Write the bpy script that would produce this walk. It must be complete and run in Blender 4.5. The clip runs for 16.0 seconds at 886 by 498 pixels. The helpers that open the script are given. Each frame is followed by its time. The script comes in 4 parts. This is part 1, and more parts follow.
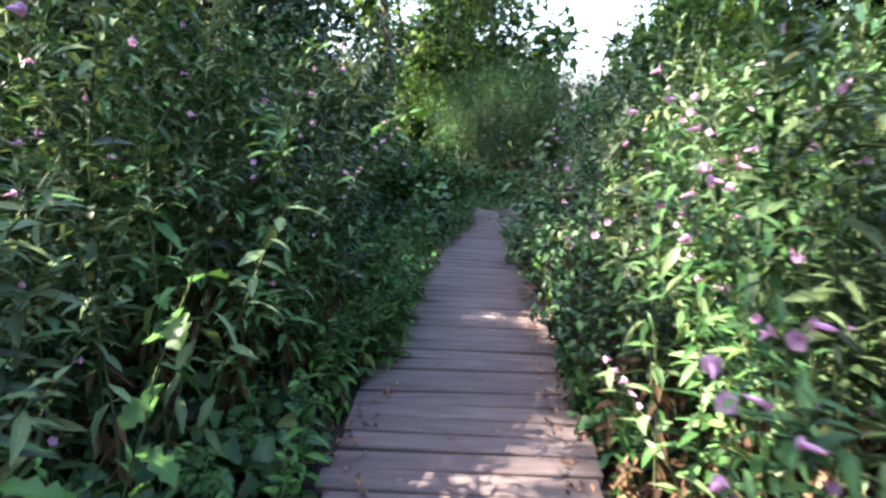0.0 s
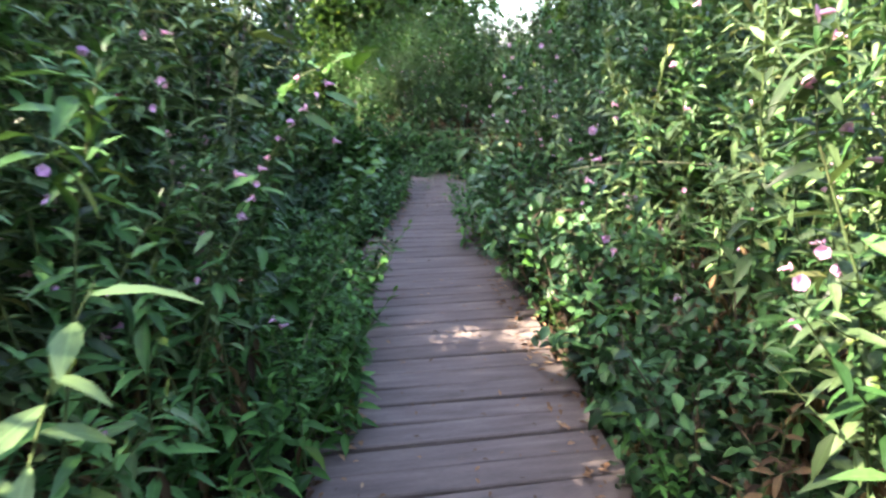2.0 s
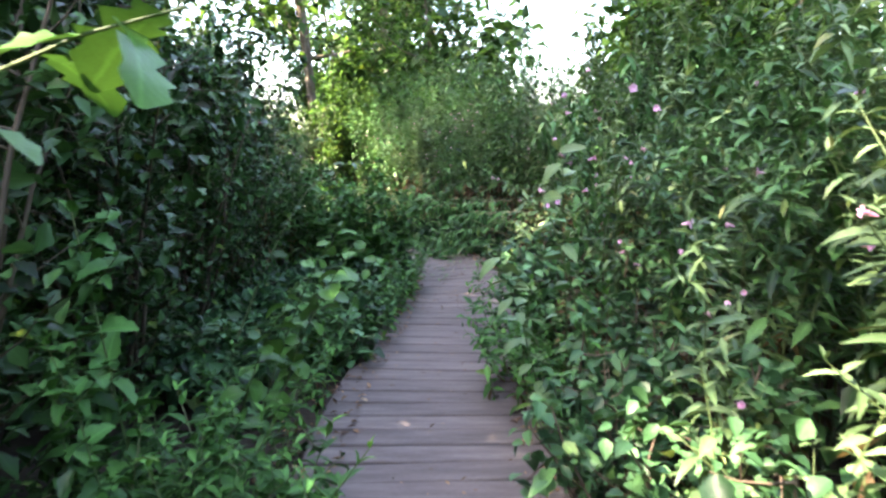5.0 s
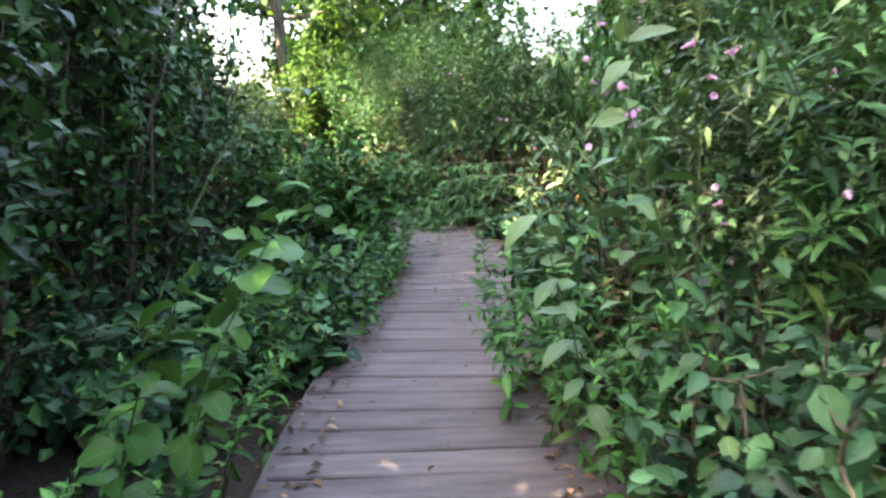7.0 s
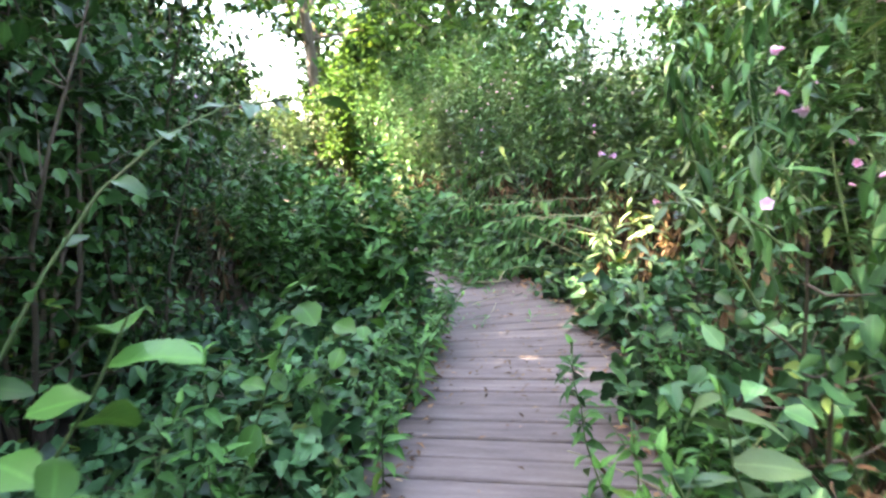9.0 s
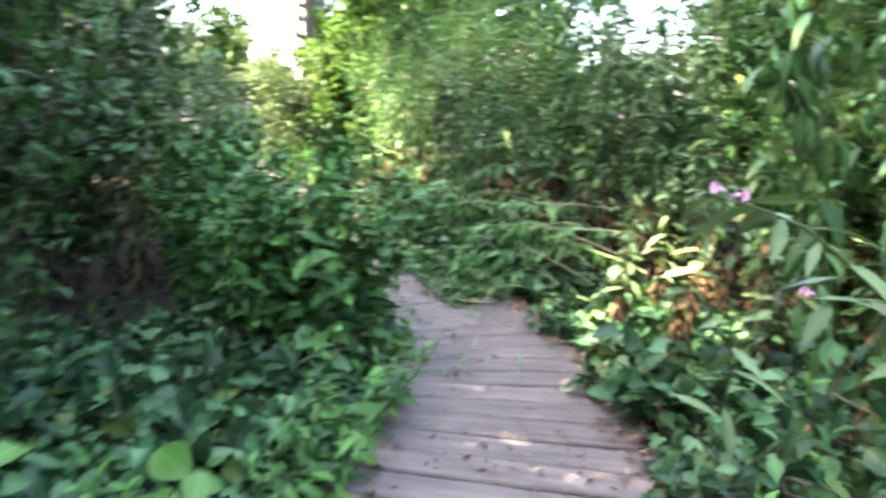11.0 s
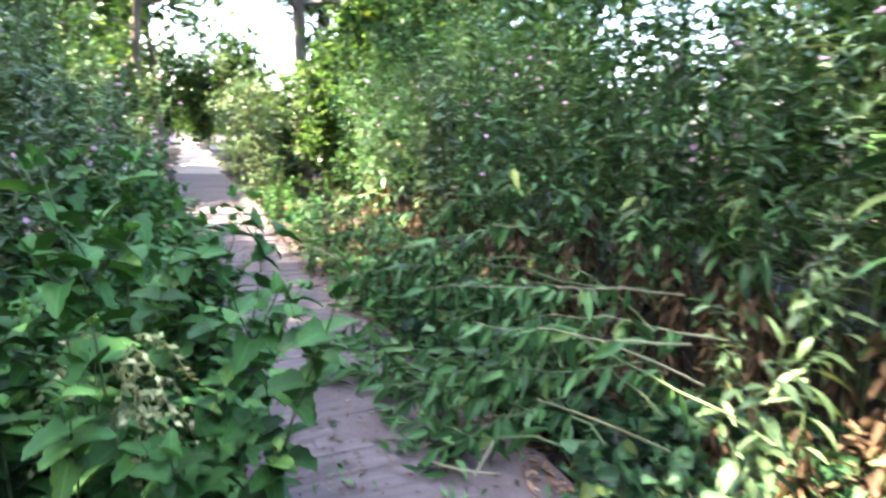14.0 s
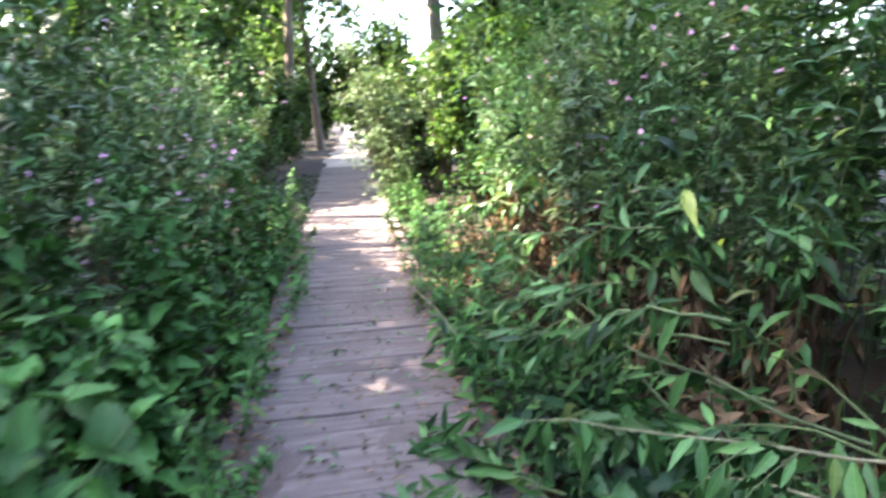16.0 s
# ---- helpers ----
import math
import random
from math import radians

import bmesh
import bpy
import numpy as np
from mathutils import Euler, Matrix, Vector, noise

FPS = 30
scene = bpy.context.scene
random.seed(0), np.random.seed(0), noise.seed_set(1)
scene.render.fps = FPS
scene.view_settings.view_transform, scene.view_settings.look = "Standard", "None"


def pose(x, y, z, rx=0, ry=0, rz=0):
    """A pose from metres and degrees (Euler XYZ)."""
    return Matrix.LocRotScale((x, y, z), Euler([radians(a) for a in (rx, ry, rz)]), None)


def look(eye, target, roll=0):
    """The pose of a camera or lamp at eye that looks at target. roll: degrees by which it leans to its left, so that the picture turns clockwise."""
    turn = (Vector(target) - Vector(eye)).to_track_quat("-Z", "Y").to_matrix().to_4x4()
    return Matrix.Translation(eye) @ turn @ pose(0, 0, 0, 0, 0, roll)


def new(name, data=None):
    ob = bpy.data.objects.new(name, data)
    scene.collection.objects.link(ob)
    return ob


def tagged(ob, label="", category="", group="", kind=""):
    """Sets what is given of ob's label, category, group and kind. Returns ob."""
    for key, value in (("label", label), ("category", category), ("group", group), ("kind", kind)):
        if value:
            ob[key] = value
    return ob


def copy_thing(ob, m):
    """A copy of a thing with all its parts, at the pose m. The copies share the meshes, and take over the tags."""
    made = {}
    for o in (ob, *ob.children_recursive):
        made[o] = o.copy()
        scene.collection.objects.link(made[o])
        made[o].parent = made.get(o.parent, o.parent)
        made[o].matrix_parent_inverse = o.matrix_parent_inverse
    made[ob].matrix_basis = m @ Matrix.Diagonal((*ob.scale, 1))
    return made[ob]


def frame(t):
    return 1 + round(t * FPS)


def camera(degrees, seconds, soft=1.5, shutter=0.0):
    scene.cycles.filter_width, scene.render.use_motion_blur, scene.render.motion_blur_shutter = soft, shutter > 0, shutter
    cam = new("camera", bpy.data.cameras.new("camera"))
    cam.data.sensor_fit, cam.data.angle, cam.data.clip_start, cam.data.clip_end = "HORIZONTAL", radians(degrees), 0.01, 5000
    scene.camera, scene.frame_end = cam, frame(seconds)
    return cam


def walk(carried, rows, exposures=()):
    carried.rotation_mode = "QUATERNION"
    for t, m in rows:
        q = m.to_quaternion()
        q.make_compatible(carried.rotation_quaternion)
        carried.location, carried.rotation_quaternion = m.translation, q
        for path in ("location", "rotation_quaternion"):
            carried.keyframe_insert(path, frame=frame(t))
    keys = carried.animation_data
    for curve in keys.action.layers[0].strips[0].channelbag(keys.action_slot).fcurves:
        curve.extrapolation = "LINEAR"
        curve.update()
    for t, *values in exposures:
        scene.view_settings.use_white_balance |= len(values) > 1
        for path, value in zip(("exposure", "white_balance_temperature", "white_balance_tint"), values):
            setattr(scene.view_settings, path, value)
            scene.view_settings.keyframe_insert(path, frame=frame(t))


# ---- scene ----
cam = camera(71.2, 16.0, 2.5, 0.4)
PATH = [
    (0, (0.177, 0.129, 1.458), (0.107, 2.086, 1.048), 1.2),
    (0.5, (0.078, 0.491, 1.435), (-0.039, 2.443, 1.015), 0.5),
    (1, (0.015, 0.78, 1.436), (0.03, 2.719, 0.948), -1.5),
    (1.5, (-0.011, 1.114, 1.456), (0.063, 3.06, 1.005), -2.7),
    (2, (-0.033, 1.411, 1.42), (0.148, 3.328, 0.879), -2.5),
    (2.5, (-0.029, 1.711, 1.42), (0.261, 3.59, 0.798), -2.3),
    (3, (0.054, 2.004, 1.401), (0.293, 3.906, 0.831), -0.8),
    (3.5, (0.087, 2.302, 1.381), (0.322, 4.223, 0.876), -1.5),
    (4, (0.114, 2.632, 1.379), (0.359, 4.543, 0.839), -1.5),
    (4.5, (0.198, 2.974, 1.418), (0.365, 4.912, 0.95), 0.1),
    (5, (0.221, 3.257, 1.41), (0.321, 5.222, 1.054), -1.1),
    (5.2, (0.218, 3.368, 1.414), (0.37, 5.331, 1.065), -1.4),
    (7.3, (0.237, 4.425, 1.159), (0.366, 6.363, 0.681), -2.6),
    (7.5, (0.252, 4.563, 1.182), (0.266, 6.495, 0.663), -1.8),
    (8, (0.255, 4.884, 1.195), (0.307, 6.807, 0.646), -2.2),
    (8.5, (0.212, 5.159, 1.19), (0.185, 7.107, 0.737), -2.4),
    (8.7, (0.221, 5.298, 1.205), (0.255, 7.266, 0.851), -3.1),
    (10.8, (0.347, 6.436, 1.212), (0.189, 8.377, 0.756), 4.3),
    (11, (0.357, 6.548, 1.221), (0.413, 8.498, 0.78), 3.5),
    (11.5, (0.422, 6.769, 1.198), (0.702, 8.694, 0.731), 2.7),
    (12, (0.513, 7.046, 1.204), (0.996, 8.931, 0.743), 2.4),
    (12.5, (0.534, 7.29, 1.2), (0.893, 9.2, 0.73), 0.6),
    (13, (0.553, 7.612, 1.243), (0.869, 9.561, 0.924), 0.0),
    (13.5, (0.597, 7.881, 1.241), (0.925, 9.835, 0.967), -0.4),
    (14, (0.61, 8.168, 1.276), (0.588, 10.133, 0.903), 2.0),
    (14.5, (0.642, 8.505, 1.323), (0.386, 10.456, 0.962), -1.4),
    (15, (0.702, 8.831, 1.304), (0.132, 10.712, 0.93), -2.1),
    (15.5, (0.71, 9.107, 1.363), (-0.011, 10.907, 0.872), -0.9),
    (16, (0.718, 9.445, 1.374), (0.189, 11.322, 0.93), -1.7),
]
EXPOSURES = [(0.0, 3.4, 6300, 24), (1.0, 3.45, 6000, 20), (2.0, 3.7, 6800, 17), (3.0, 3.95, 6900, 17), (4.0, 3.95, 6900, 16), (5.0, 4.15, 7000, 16), (7.5, 4.55, 7400, 15), (8.0, 4.92, 7400, 16), (8.7, 4.8, 7400, 16), (11.0, 4.8, 7200, 12), (12.5, 4.4, 6800, 20), (14.0, 4.38, 6500, 20), (15.0, 4.38, 6500, 15), (16.0, 4.2, 6500, 19)]
walk(cam, [(t, look(eye, target, roll)) for t, eye, target, roll in PATH], EXPOSURES)


# ---- world and sun ----
SUN_AZIMUTH, SUN_HEIGHT = radians(-100), radians(48)  # azimuth clockwise from +y
world = bpy.data.worlds.new("sky")
scene.world = world
world.use_nodes = True
wn = world.node_tree
sky = wn.nodes.new("ShaderNodeTexSky")
sky.sky_type, sky.sun_disc = "NISHITA", False
sky.sun_elevation, sky.sun_rotation = SUN_HEIGHT, SUN_AZIMUTH
sky.air_density, sky.dust_density = 1.0, 2.5
wn.links.new(sky.outputs[0], wn.nodes["Background"].inputs[0])
wn.nodes["Background"].inputs[1].default_value = 0.15
sun = new("sun", bpy.data.lights.new("sun", "SUN"))
sun.data.energy, sun.data.angle, sun.data.color = 4.6, radians(0.6), (1.0, 0.9, 0.74)
sun_from = Vector((math.sin(SUN_AZIMUTH) * math.cos(SUN_HEIGHT), math.cos(SUN_AZIMUTH) * math.cos(SUN_HEIGHT), math.sin(SUN_HEIGHT)))
sun.matrix_world = look(sun_from * 60, (0, 0, 0))


# ---- materials ----
def nodes_of(name):
    m = bpy.data.materials.new(name)
    m.use_nodes = True
    return m, m.node_tree.nodes, m.node_tree.links, m.node_tree.nodes["Principled BSDF"], m.node_tree.nodes["Material Output"]


def ramp(n, stops):
    r = n.new("ShaderNodeValToRGB")
    e = r.color_ramp.elements
    while len(e) < len(stops):
        e.new(0.5)
    for k, (p, c) in enumerate(stops):
        e[k].position, e[k].color = p, (*c, 1)
    return r


def leaf_material(name, dark, mid, light, odd, gloss=0.4, through_light=0.12, rib=1.35, odd_from=0.975):
    """Leaf: hue by leaf, paler rib, blotches, gloss and light that shines through."""
    m, n, l, b, out = nodes_of(name)
    geo = n.new("ShaderNodeNewGeometry")
    dark, light = tuple(0.42 * c for c in dark), tuple(1.36 * c for c in light)
    r = ramp(n, [(0.0, dark), (0.5, mid), (odd_from - 0.02, light), (odd_from, odd)])
    l.new(geo.outputs["Random Per Island"], r.inputs[0])
    uv = n.new("ShaderNodeUVMap")
    sep = n.new("ShaderNodeSeparateXYZ")
    l.new(uv.outputs[0], sep.inputs[0])
    off = n.new("ShaderNodeMath")
    off.operation = "SUBTRACT"
    l.new(sep.outputs[1], off.inputs[0])
    off.inputs[1].default_value = 0.5
    ab = n.new("ShaderNodeMath")
    ab.operation = "ABSOLUTE"
    l.new(off.outputs[0], ab.inputs[0])
    slant = n.new("ShaderNodeMath")
    slant.operation = "MULTIPLY_ADD"
    l.new(ab.outputs[0], slant.inputs[0])
    slant.inputs[1].default_value = -0.55
    l.new(sep.outputs[0], slant.inputs[2])
    vein = n.new("ShaderNodeMath")
    vein.operation = "PINGPONG"
    l.new(slant.outputs[0], vein.inputs[0])
    vein.inputs[1].default_value = 0.055
    ribmap = n.new("ShaderNodeMapRange")
    l.new(ab.outputs[0], ribmap.inputs[0])
    ribmap.inputs[1].default_value, ribmap.inputs[2].default_value = 0.02, 0.07
    ribmap.inputs[3].default_value, ribmap.inputs[4].default_value = rib, 1.0
    info = n.new("ShaderNodeObjectInfo")
    hue = n.new("ShaderNodeMapRange")
    l.new(info.outputs["Random"], hue.inputs[0])
    hue.inputs[3].default_value, hue.inputs[4].default_value = 0.78, 1.22
    blot = n.new("ShaderNodeTexNoise")
    blot.inputs["Scale"].default_value = 38
    blot.inputs["Detail"].default_value = 2
    blotmap = n.new("ShaderNodeMapRange")
    l.new(blot.outputs[0], blotmap.inputs[0])
    blotmap.inputs[3].default_value, blotmap.inputs[4].default_value = 0.72, 1.28
    p1 = n.new("ShaderNodeMath")
    p1.operation = "MULTIPLY"
    l.new(ribmap.outputs[0], p1.inputs[0])
    l.new(hue.outputs[0], p1.inputs[1])
    p2 = n.new("ShaderNodeMath")
    p2.operation = "MULTIPLY"
    l.new(p1.outputs[0], p2.inputs[0])
    l.new(blotmap.outputs[0], p2.inputs[1])
    tint = n.new("ShaderNodeVectorMath")
    tint.operation = "SCALE"
    l.new(r.outputs[0], tint.inputs[0])
    l.new(p2.outputs[0], tint.inputs["Scale"])
    l.new(tint.outputs[0], b.inputs["Base Color"])
    b.inputs["Roughness"].default_value = gloss
    b.inputs["Specular IOR Level"].default_value = 0.16
    bump = n.new("ShaderNodeBump")
    bump.inputs["Strength"].default_value, bump.inputs["Distance"].default_value = 0.5, 0.004
    l.new(vein.outputs[0], bump.inputs["Height"])
    l.new(bump.outputs[0], b.inputs["Normal"])
    tr = n.new("ShaderNodeBsdfTranslucent")
    warm = n.new("ShaderNodeVectorMath")
    warm.operation = "MULTIPLY"
    l.new(tint.outputs[0], warm.inputs[0])
    warm.inputs[1].default_value = (1.65, 1.55, 1.0)
    l.new(warm.outputs[0], tr.inputs[0])
    mix = n.new("ShaderNodeMixShader")
    mix.inputs[0].default_value = through_light
    l.new(b.outputs[0], mix.inputs[1])
    l.new(tr.outputs[0], mix.inputs[2])
    l.new(mix.outputs[0], out.inputs[0])
    return m


def grain_material(name, stops, scale=8.0, stretch=(1, 1, 1), rough=0.85, bump=0.4, depth=0.004, random_by_object=0.25, detail_scale=60.0):
    """Wood, bark, soil: two scales of noise, relief, a shift of tone by object."""
    m, n, l, b, out = nodes_of(name)
    tc = n.new("ShaderNodeTexCoord")
    mp = n.new("ShaderNodeMapping")
    mp.inputs["Scale"].default_value = stretch
    l.new(tc.outputs["Object"], mp.inputs[0])
    info = n.new("ShaderNodeObjectInfo")
    shift = n.new("ShaderNodeVectorMath")
    shift.operation = "SCALE"
    shift.inputs[0].default_value = (37.0, 11.0, 5.0)
    l.new(info.outputs["Random"], shift.inputs["Scale"])
    l.new(shift.outputs[0], mp.inputs["Location"])
    big = n.new("ShaderNodeTexNoise")
    big.inputs["Scale"].default_value, big.inputs["Detail"].default_value = scale, 5
    l.new(mp.outputs[0], big.inputs[0])
    fine = n.new("ShaderNodeTexNoise")
    fine.inputs["Scale"].default_value, fine.inputs["Detail"].default_value = detail_scale, 4
    l.new(mp.outputs[0], fine.inputs[0])
    mixv = n.new("ShaderNodeMath")
    mixv.operation = "MULTIPLY_ADD"
    l.new(fine.outputs[0], mixv.inputs[0])
    mixv.inputs[1].default_value = 0.45
    half = n.new("ShaderNodeMath")
    half.operation = "MULTIPLY_ADD"
    l.new(big.outputs[0], half.inputs[0])
    half.inputs[1].default_value, half.inputs[2].default_value = 0.9, -0.16
    l.new(half.outputs[0], mixv.inputs[2])
    r = ramp(n, stops)
    l.new(mixv.outputs[0], r.inputs[0])
    tone = n.new("ShaderNodeMapRange")
    l.new(info.outputs["Random"], tone.inputs[0])
    tone.inputs[3].default_value, tone.inputs[4].default_value = 1 - random_by_object, 1 + random_by_object
    sc = n.new("ShaderNodeVectorMath")
    sc.operation = "SCALE"
    l.new(r.outputs[0], sc.inputs[0])
    l.new(tone.outputs[0], sc.inputs["Scale"])
    l.new(sc.outputs[0], b.inputs["Base Color"])
    b.inputs["Roughness"].default_value = rough
    b.inputs["Specular IOR Level"].default_value = 0.3
    bp = n.new("ShaderNodeBump")
    bp.inputs["Strength"].default_value, bp.inputs["Distance"].default_value = bump, depth
    l.new(mixv.outputs[0], bp.inputs["Height"])
    l.new(bp.outputs[0], b.inputs["Normal"])
    return m


M_HERB = leaf_material("herb_leaf", (0.020, 0.060, 0.018), (0.036, 0.098, 0.027), (0.060, 0.135, 0.040), (0.105, 0.150, 0.035))
# paler, greyer herb leaf; on sunlit plants the sun is partly in this colour
M_HERB_PALE = leaf_material("herb_leaf_grey_green_sunlit", (0.046, 0.082, 0.035), (0.070, 0.119, 0.047), (0.102, 0.156, 0.064), (0.160, 0.171, 0.062))
M_NETTLE = leaf_material("nettle_leaf", (0.022, 0.074, 0.016), (0.038, 0.112, 0.024), (0.056, 0.142, 0.030), (0.075, 0.121, 0.017), gloss=0.55)
M_BUSH = leaf_material("bush_leaf", (0.011, 0.034, 0.009), (0.019, 0.053, 0.014), (0.033, 0.079, 0.021), (0.078, 0.126, 0.021), gloss=0.36)
M_BRAMBLE = leaf_material("bramble_leaf", (0.016, 0.050, 0.020), (0.030, 0.080, 0.030), (0.050, 0.112, 0.042), (0.080, 0.115, 0.030), gloss=0.4)
M_TREE = leaf_material("tree_leaf", (0.019, 0.048, 0.011), (0.033, 0.076, 0.017), (0.051, 0.103, 0.023), (0.081, 0.121, 0.019), gloss=0.4, through_light=0.34)
M_SAPLING = leaf_material("sapling_leaf", (0.024, 0.074, 0.017), (0.038, 0.102, 0.021), (0.055, 0.130, 0.024), (0.067, 0.141, 0.021), gloss=0.38)
M_DEAD = leaf_material("withered_leaf", (0.036, 0.022, 0.012), (0.071, 0.043, 0.023), (0.122, 0.082, 0.043), (0.174, 0.133, 0.076), gloss=0.75, through_light=0.2)
M_LITTER = leaf_material("fallen_leaf", (0.070, 0.036, 0.020), (0.135, 0.075, 0.040), (0.215, 0.130, 0.075), (0.300, 0.215, 0.130), gloss=0.8, through_light=0.1)
M_PETAL = leaf_material("petal", (0.900, 0.460, 0.800), (0.600, 0.330, 0.550), (0.500, 0.310, 0.470), (0.680, 0.450, 0.640), gloss=0.6, through_light=0.3, rib=0.95)
M_SEED = leaf_material("seed_tassel", (0.20, 0.22, 0.08), (0.30, 0.30, 0.12), (0.38, 0.36, 0.17), (0.42, 0.37, 0.2), gloss=0.7)
M_STEM = grain_material("green_stem", [(0.2, (0.040, 0.072, 0.022)), (0.55, (0.070, 0.105, 0.036)), (0.85, (0.120, 0.112, 0.050))], 6, (1, 1, 0.3), 0.6, 0.2, 0.001)
M_STRAW = grain_material("pale_stem", [(0.2, (0.110, 0.105, 0.050)), (0.55, (0.205, 0.195, 0.105)), (0.85, (0.290, 0.255, 0.155))], 6, (1, 1, 0.3), 0.6, 0.2, 0.001)
M_TWIG = grain_material("twig_bark", [(0.2, (0.038, 0.026, 0.018)), (0.55, (0.083, 0.060, 0.041)), (0.85, (0.143, 0.112, 0.075))], 7, (1, 1, 0.25), 0.85, 0.5, 0.002)
M_BARK = grain_material("tree_bark", [(0.15, (0.045, 0.034, 0.026)), (0.5, (0.13, 0.10, 0.075)), (0.85, (0.26, 0.21, 0.16))], 3.5, (2.4, 2.4, 0.35), 0.9, 0.9, 0.03, detail_scale=18)
M_BOARD = grain_material("weathered_board", [(0.12, (0.046, 0.033, 0.027)), (0.42, (0.086, 0.068, 0.062)), (0.62, (0.114, 0.092, 0.082)), (0.9, (0.172, 0.145, 0.128))], 5, (0.7, 4.5, 4.5), 0.82, 0.5, 0.003, 0.13)
M_BEARER = grain_material("damp_timber", [(0.15, (0.03, 0.024, 0.02)), (0.6, (0.075, 0.06, 0.05)), (0.9, (0.13, 0.1, 0.08))], 5, (4, 0.7, 4), 0.8, 0.5, 0.003)
M_SOIL = grain_material("leafy_soil", [(0.15, (0.007, 0.005, 0.004)), (0.45, (0.022, 0.015, 0.010)), (0.7, (0.040, 0.028, 0.018)), (0.92, (0.066, 0.050, 0.033))], 3.0, (1, 1, 1), 0.95, 0.9, 0.03, 0.0, 45)
M_DIRT = grain_material("trodden_earth", [(0.15, (0.044, 0.033, 0.028)), (0.5, (0.084, 0.066, 0.058)), (0.85, (0.138, 0.112, 0.098))], 2.6, (1, 1, 1), 0.95, 0.6, 0.008, 0.0, 55)
M_TRACK = grain_material("dry_earth_track", [(0.15, (0.19, 0.15, 0.12)), (0.5, (0.29, 0.24, 0.2)), (0.85, (0.4, 0.34, 0.29))], 2.0, (1, 1, 1), 0.95, 0.6, 0.015, 0.0, 40)

# ---- mesh tools ----
RNG = np.random.default_rng(11)
LANCE = (0.10, 0.80, 1.0, 0.62, 0.04)
LANCE_MID = (0.14, 1.0, 0.78, 0.04)
LANCE_LOW = (0.12, 1.0, 0.04)
OVATE = (0.22, 0.92, 1.0, 0.66, 0.05)
OVATE_LOW = (0.3, 1.0, 0.05)
OVATE_MID = (0.28, 1.0, 0.78, 0.05)
OBOVATE = (0.10, 0.55, 0.95, 1.0, 0.10)
ROUND = (0.10, 0.55, 0.92, 1.0, 0.80, 0.30)
HEART = (0.7, 1.0, 0.8, 0.82, 0.52, 0.5, 0.03)
LOBED = (0.10, 0.5, 0.32, 0.85, 0.5, 1.0, 0.62, 0.75, 0.15)


def unit(a):
    return a / np.maximum(np.linalg.norm(a, axis=-1, keepdims=True), 1e-9)


def build_mesh(name, v, f, uv=None, smooth=True):
    """A mesh from arrays of vertices, four-cornered faces and corner coordinates."""
    me = bpy.data.meshes.new(name)
    v, f = np.asarray(v, np.float32), np.asarray(f, np.int32)
    me.vertices.add(len(v))
    me.vertices.foreach_set("co", v.ravel())
    me.loops.add(f.size)
    me.loops.foreach_set("vertex_index", f.ravel())
    me.polygons.add(len(f))
    me.polygons.foreach_set("loop_start", np.arange(len(f), dtype=np.int32) * 4)
    if uv is not None:
        me.uv_layers.new(name="leaf").data.foreach_set("uv", np.asarray(uv, np.float32)[f.ravel()].ravel())
    me.polygons.foreach_set("use_smooth", np.full(len(f), smooth))
    me.update(calc_edges=True)
    return me


def leaves(p, d, n, length, width, profile=LANCE, droop=0.25, fold=0.22, ripple=0.0):
    """Arrays of many leaves: base p, way d, upper side n, sizes; folded along the rib and drooping."""
    p, d = np.asarray(p, float), unit(np.asarray(d, float))
    if profile is None:
        n = np.asarray(n, float)
        s = unit(np.cross(d, n))
        k = len(p)
        length, width = np.broadcast_to(length, k)[:, None], np.broadcast_to(width, k)[:, None]
        up = unit(np.cross(s, d))
        mid = p + d * length * 0.45 + up * width * 0.15
        v = np.stack([p, mid + s * width * 0.5, p + d * length - up * length * 0.12, mid - s * width * 0.5], 1).reshape(-1, 3)
        return v, np.arange(k * 4).reshape(-1, 4), np.tile([[0.0, 0.5], [0.5, 1.0], [1.0, 0.5], [0.5, 0.0]], (k, 1))
    n = np.asarray(n, float)
    n = unit(n - d * np.sum(n * d, axis=-1, keepdims=True))
    s = np.cross(d, n)
    k = len(p)
    length, width = np.broadcast_to(length, k)[:, None, None], np.broadcast_to(width, k)[:, None, None]
    droop = np.broadcast_to(droop, k)[:, None, None]
    u = np.linspace(0, 1, len(profile))[None, :, None]
    w = np.asarray(profile)[None, :, None]
    mid = p[:, None] + d[:, None] * length * u * (1 - 0.25 * droop * u) - n[:, None] * length * droop * u * u
    lift = n[:, None] * width * w * fold
    wave = n[:, None] * width * ripple * np.sin(u * 9 + np.arange(k)[:, None, None])
    left, right = mid - s[:, None] * width * w * 0.5 + lift + wave, mid + s[:, None] * width * w * 0.5 + lift - wave
    rows = len(profile)
    v = np.stack([left, mid, right], axis=2).reshape(-1, 3)
    a = np.arange(rows - 1)
    quad = np.concatenate([np.stack([a * 3, a * 3 + 1, a * 3 + 4, a * 3 + 3], 1), np.stack([a * 3 + 1, a * 3 + 2, a * 3 + 5, a * 3 + 4], 1)])
    f = (quad[None] + (np.arange(k) * rows * 3)[:, None, None]).reshape(-1, 4)
    uv = np.stack([np.repeat(np.linspace(0, 1, rows), 3), np.tile([0.0, 0.5, 1.0], rows)], 1)
    return v, f, np.tile(uv, (k, 1))


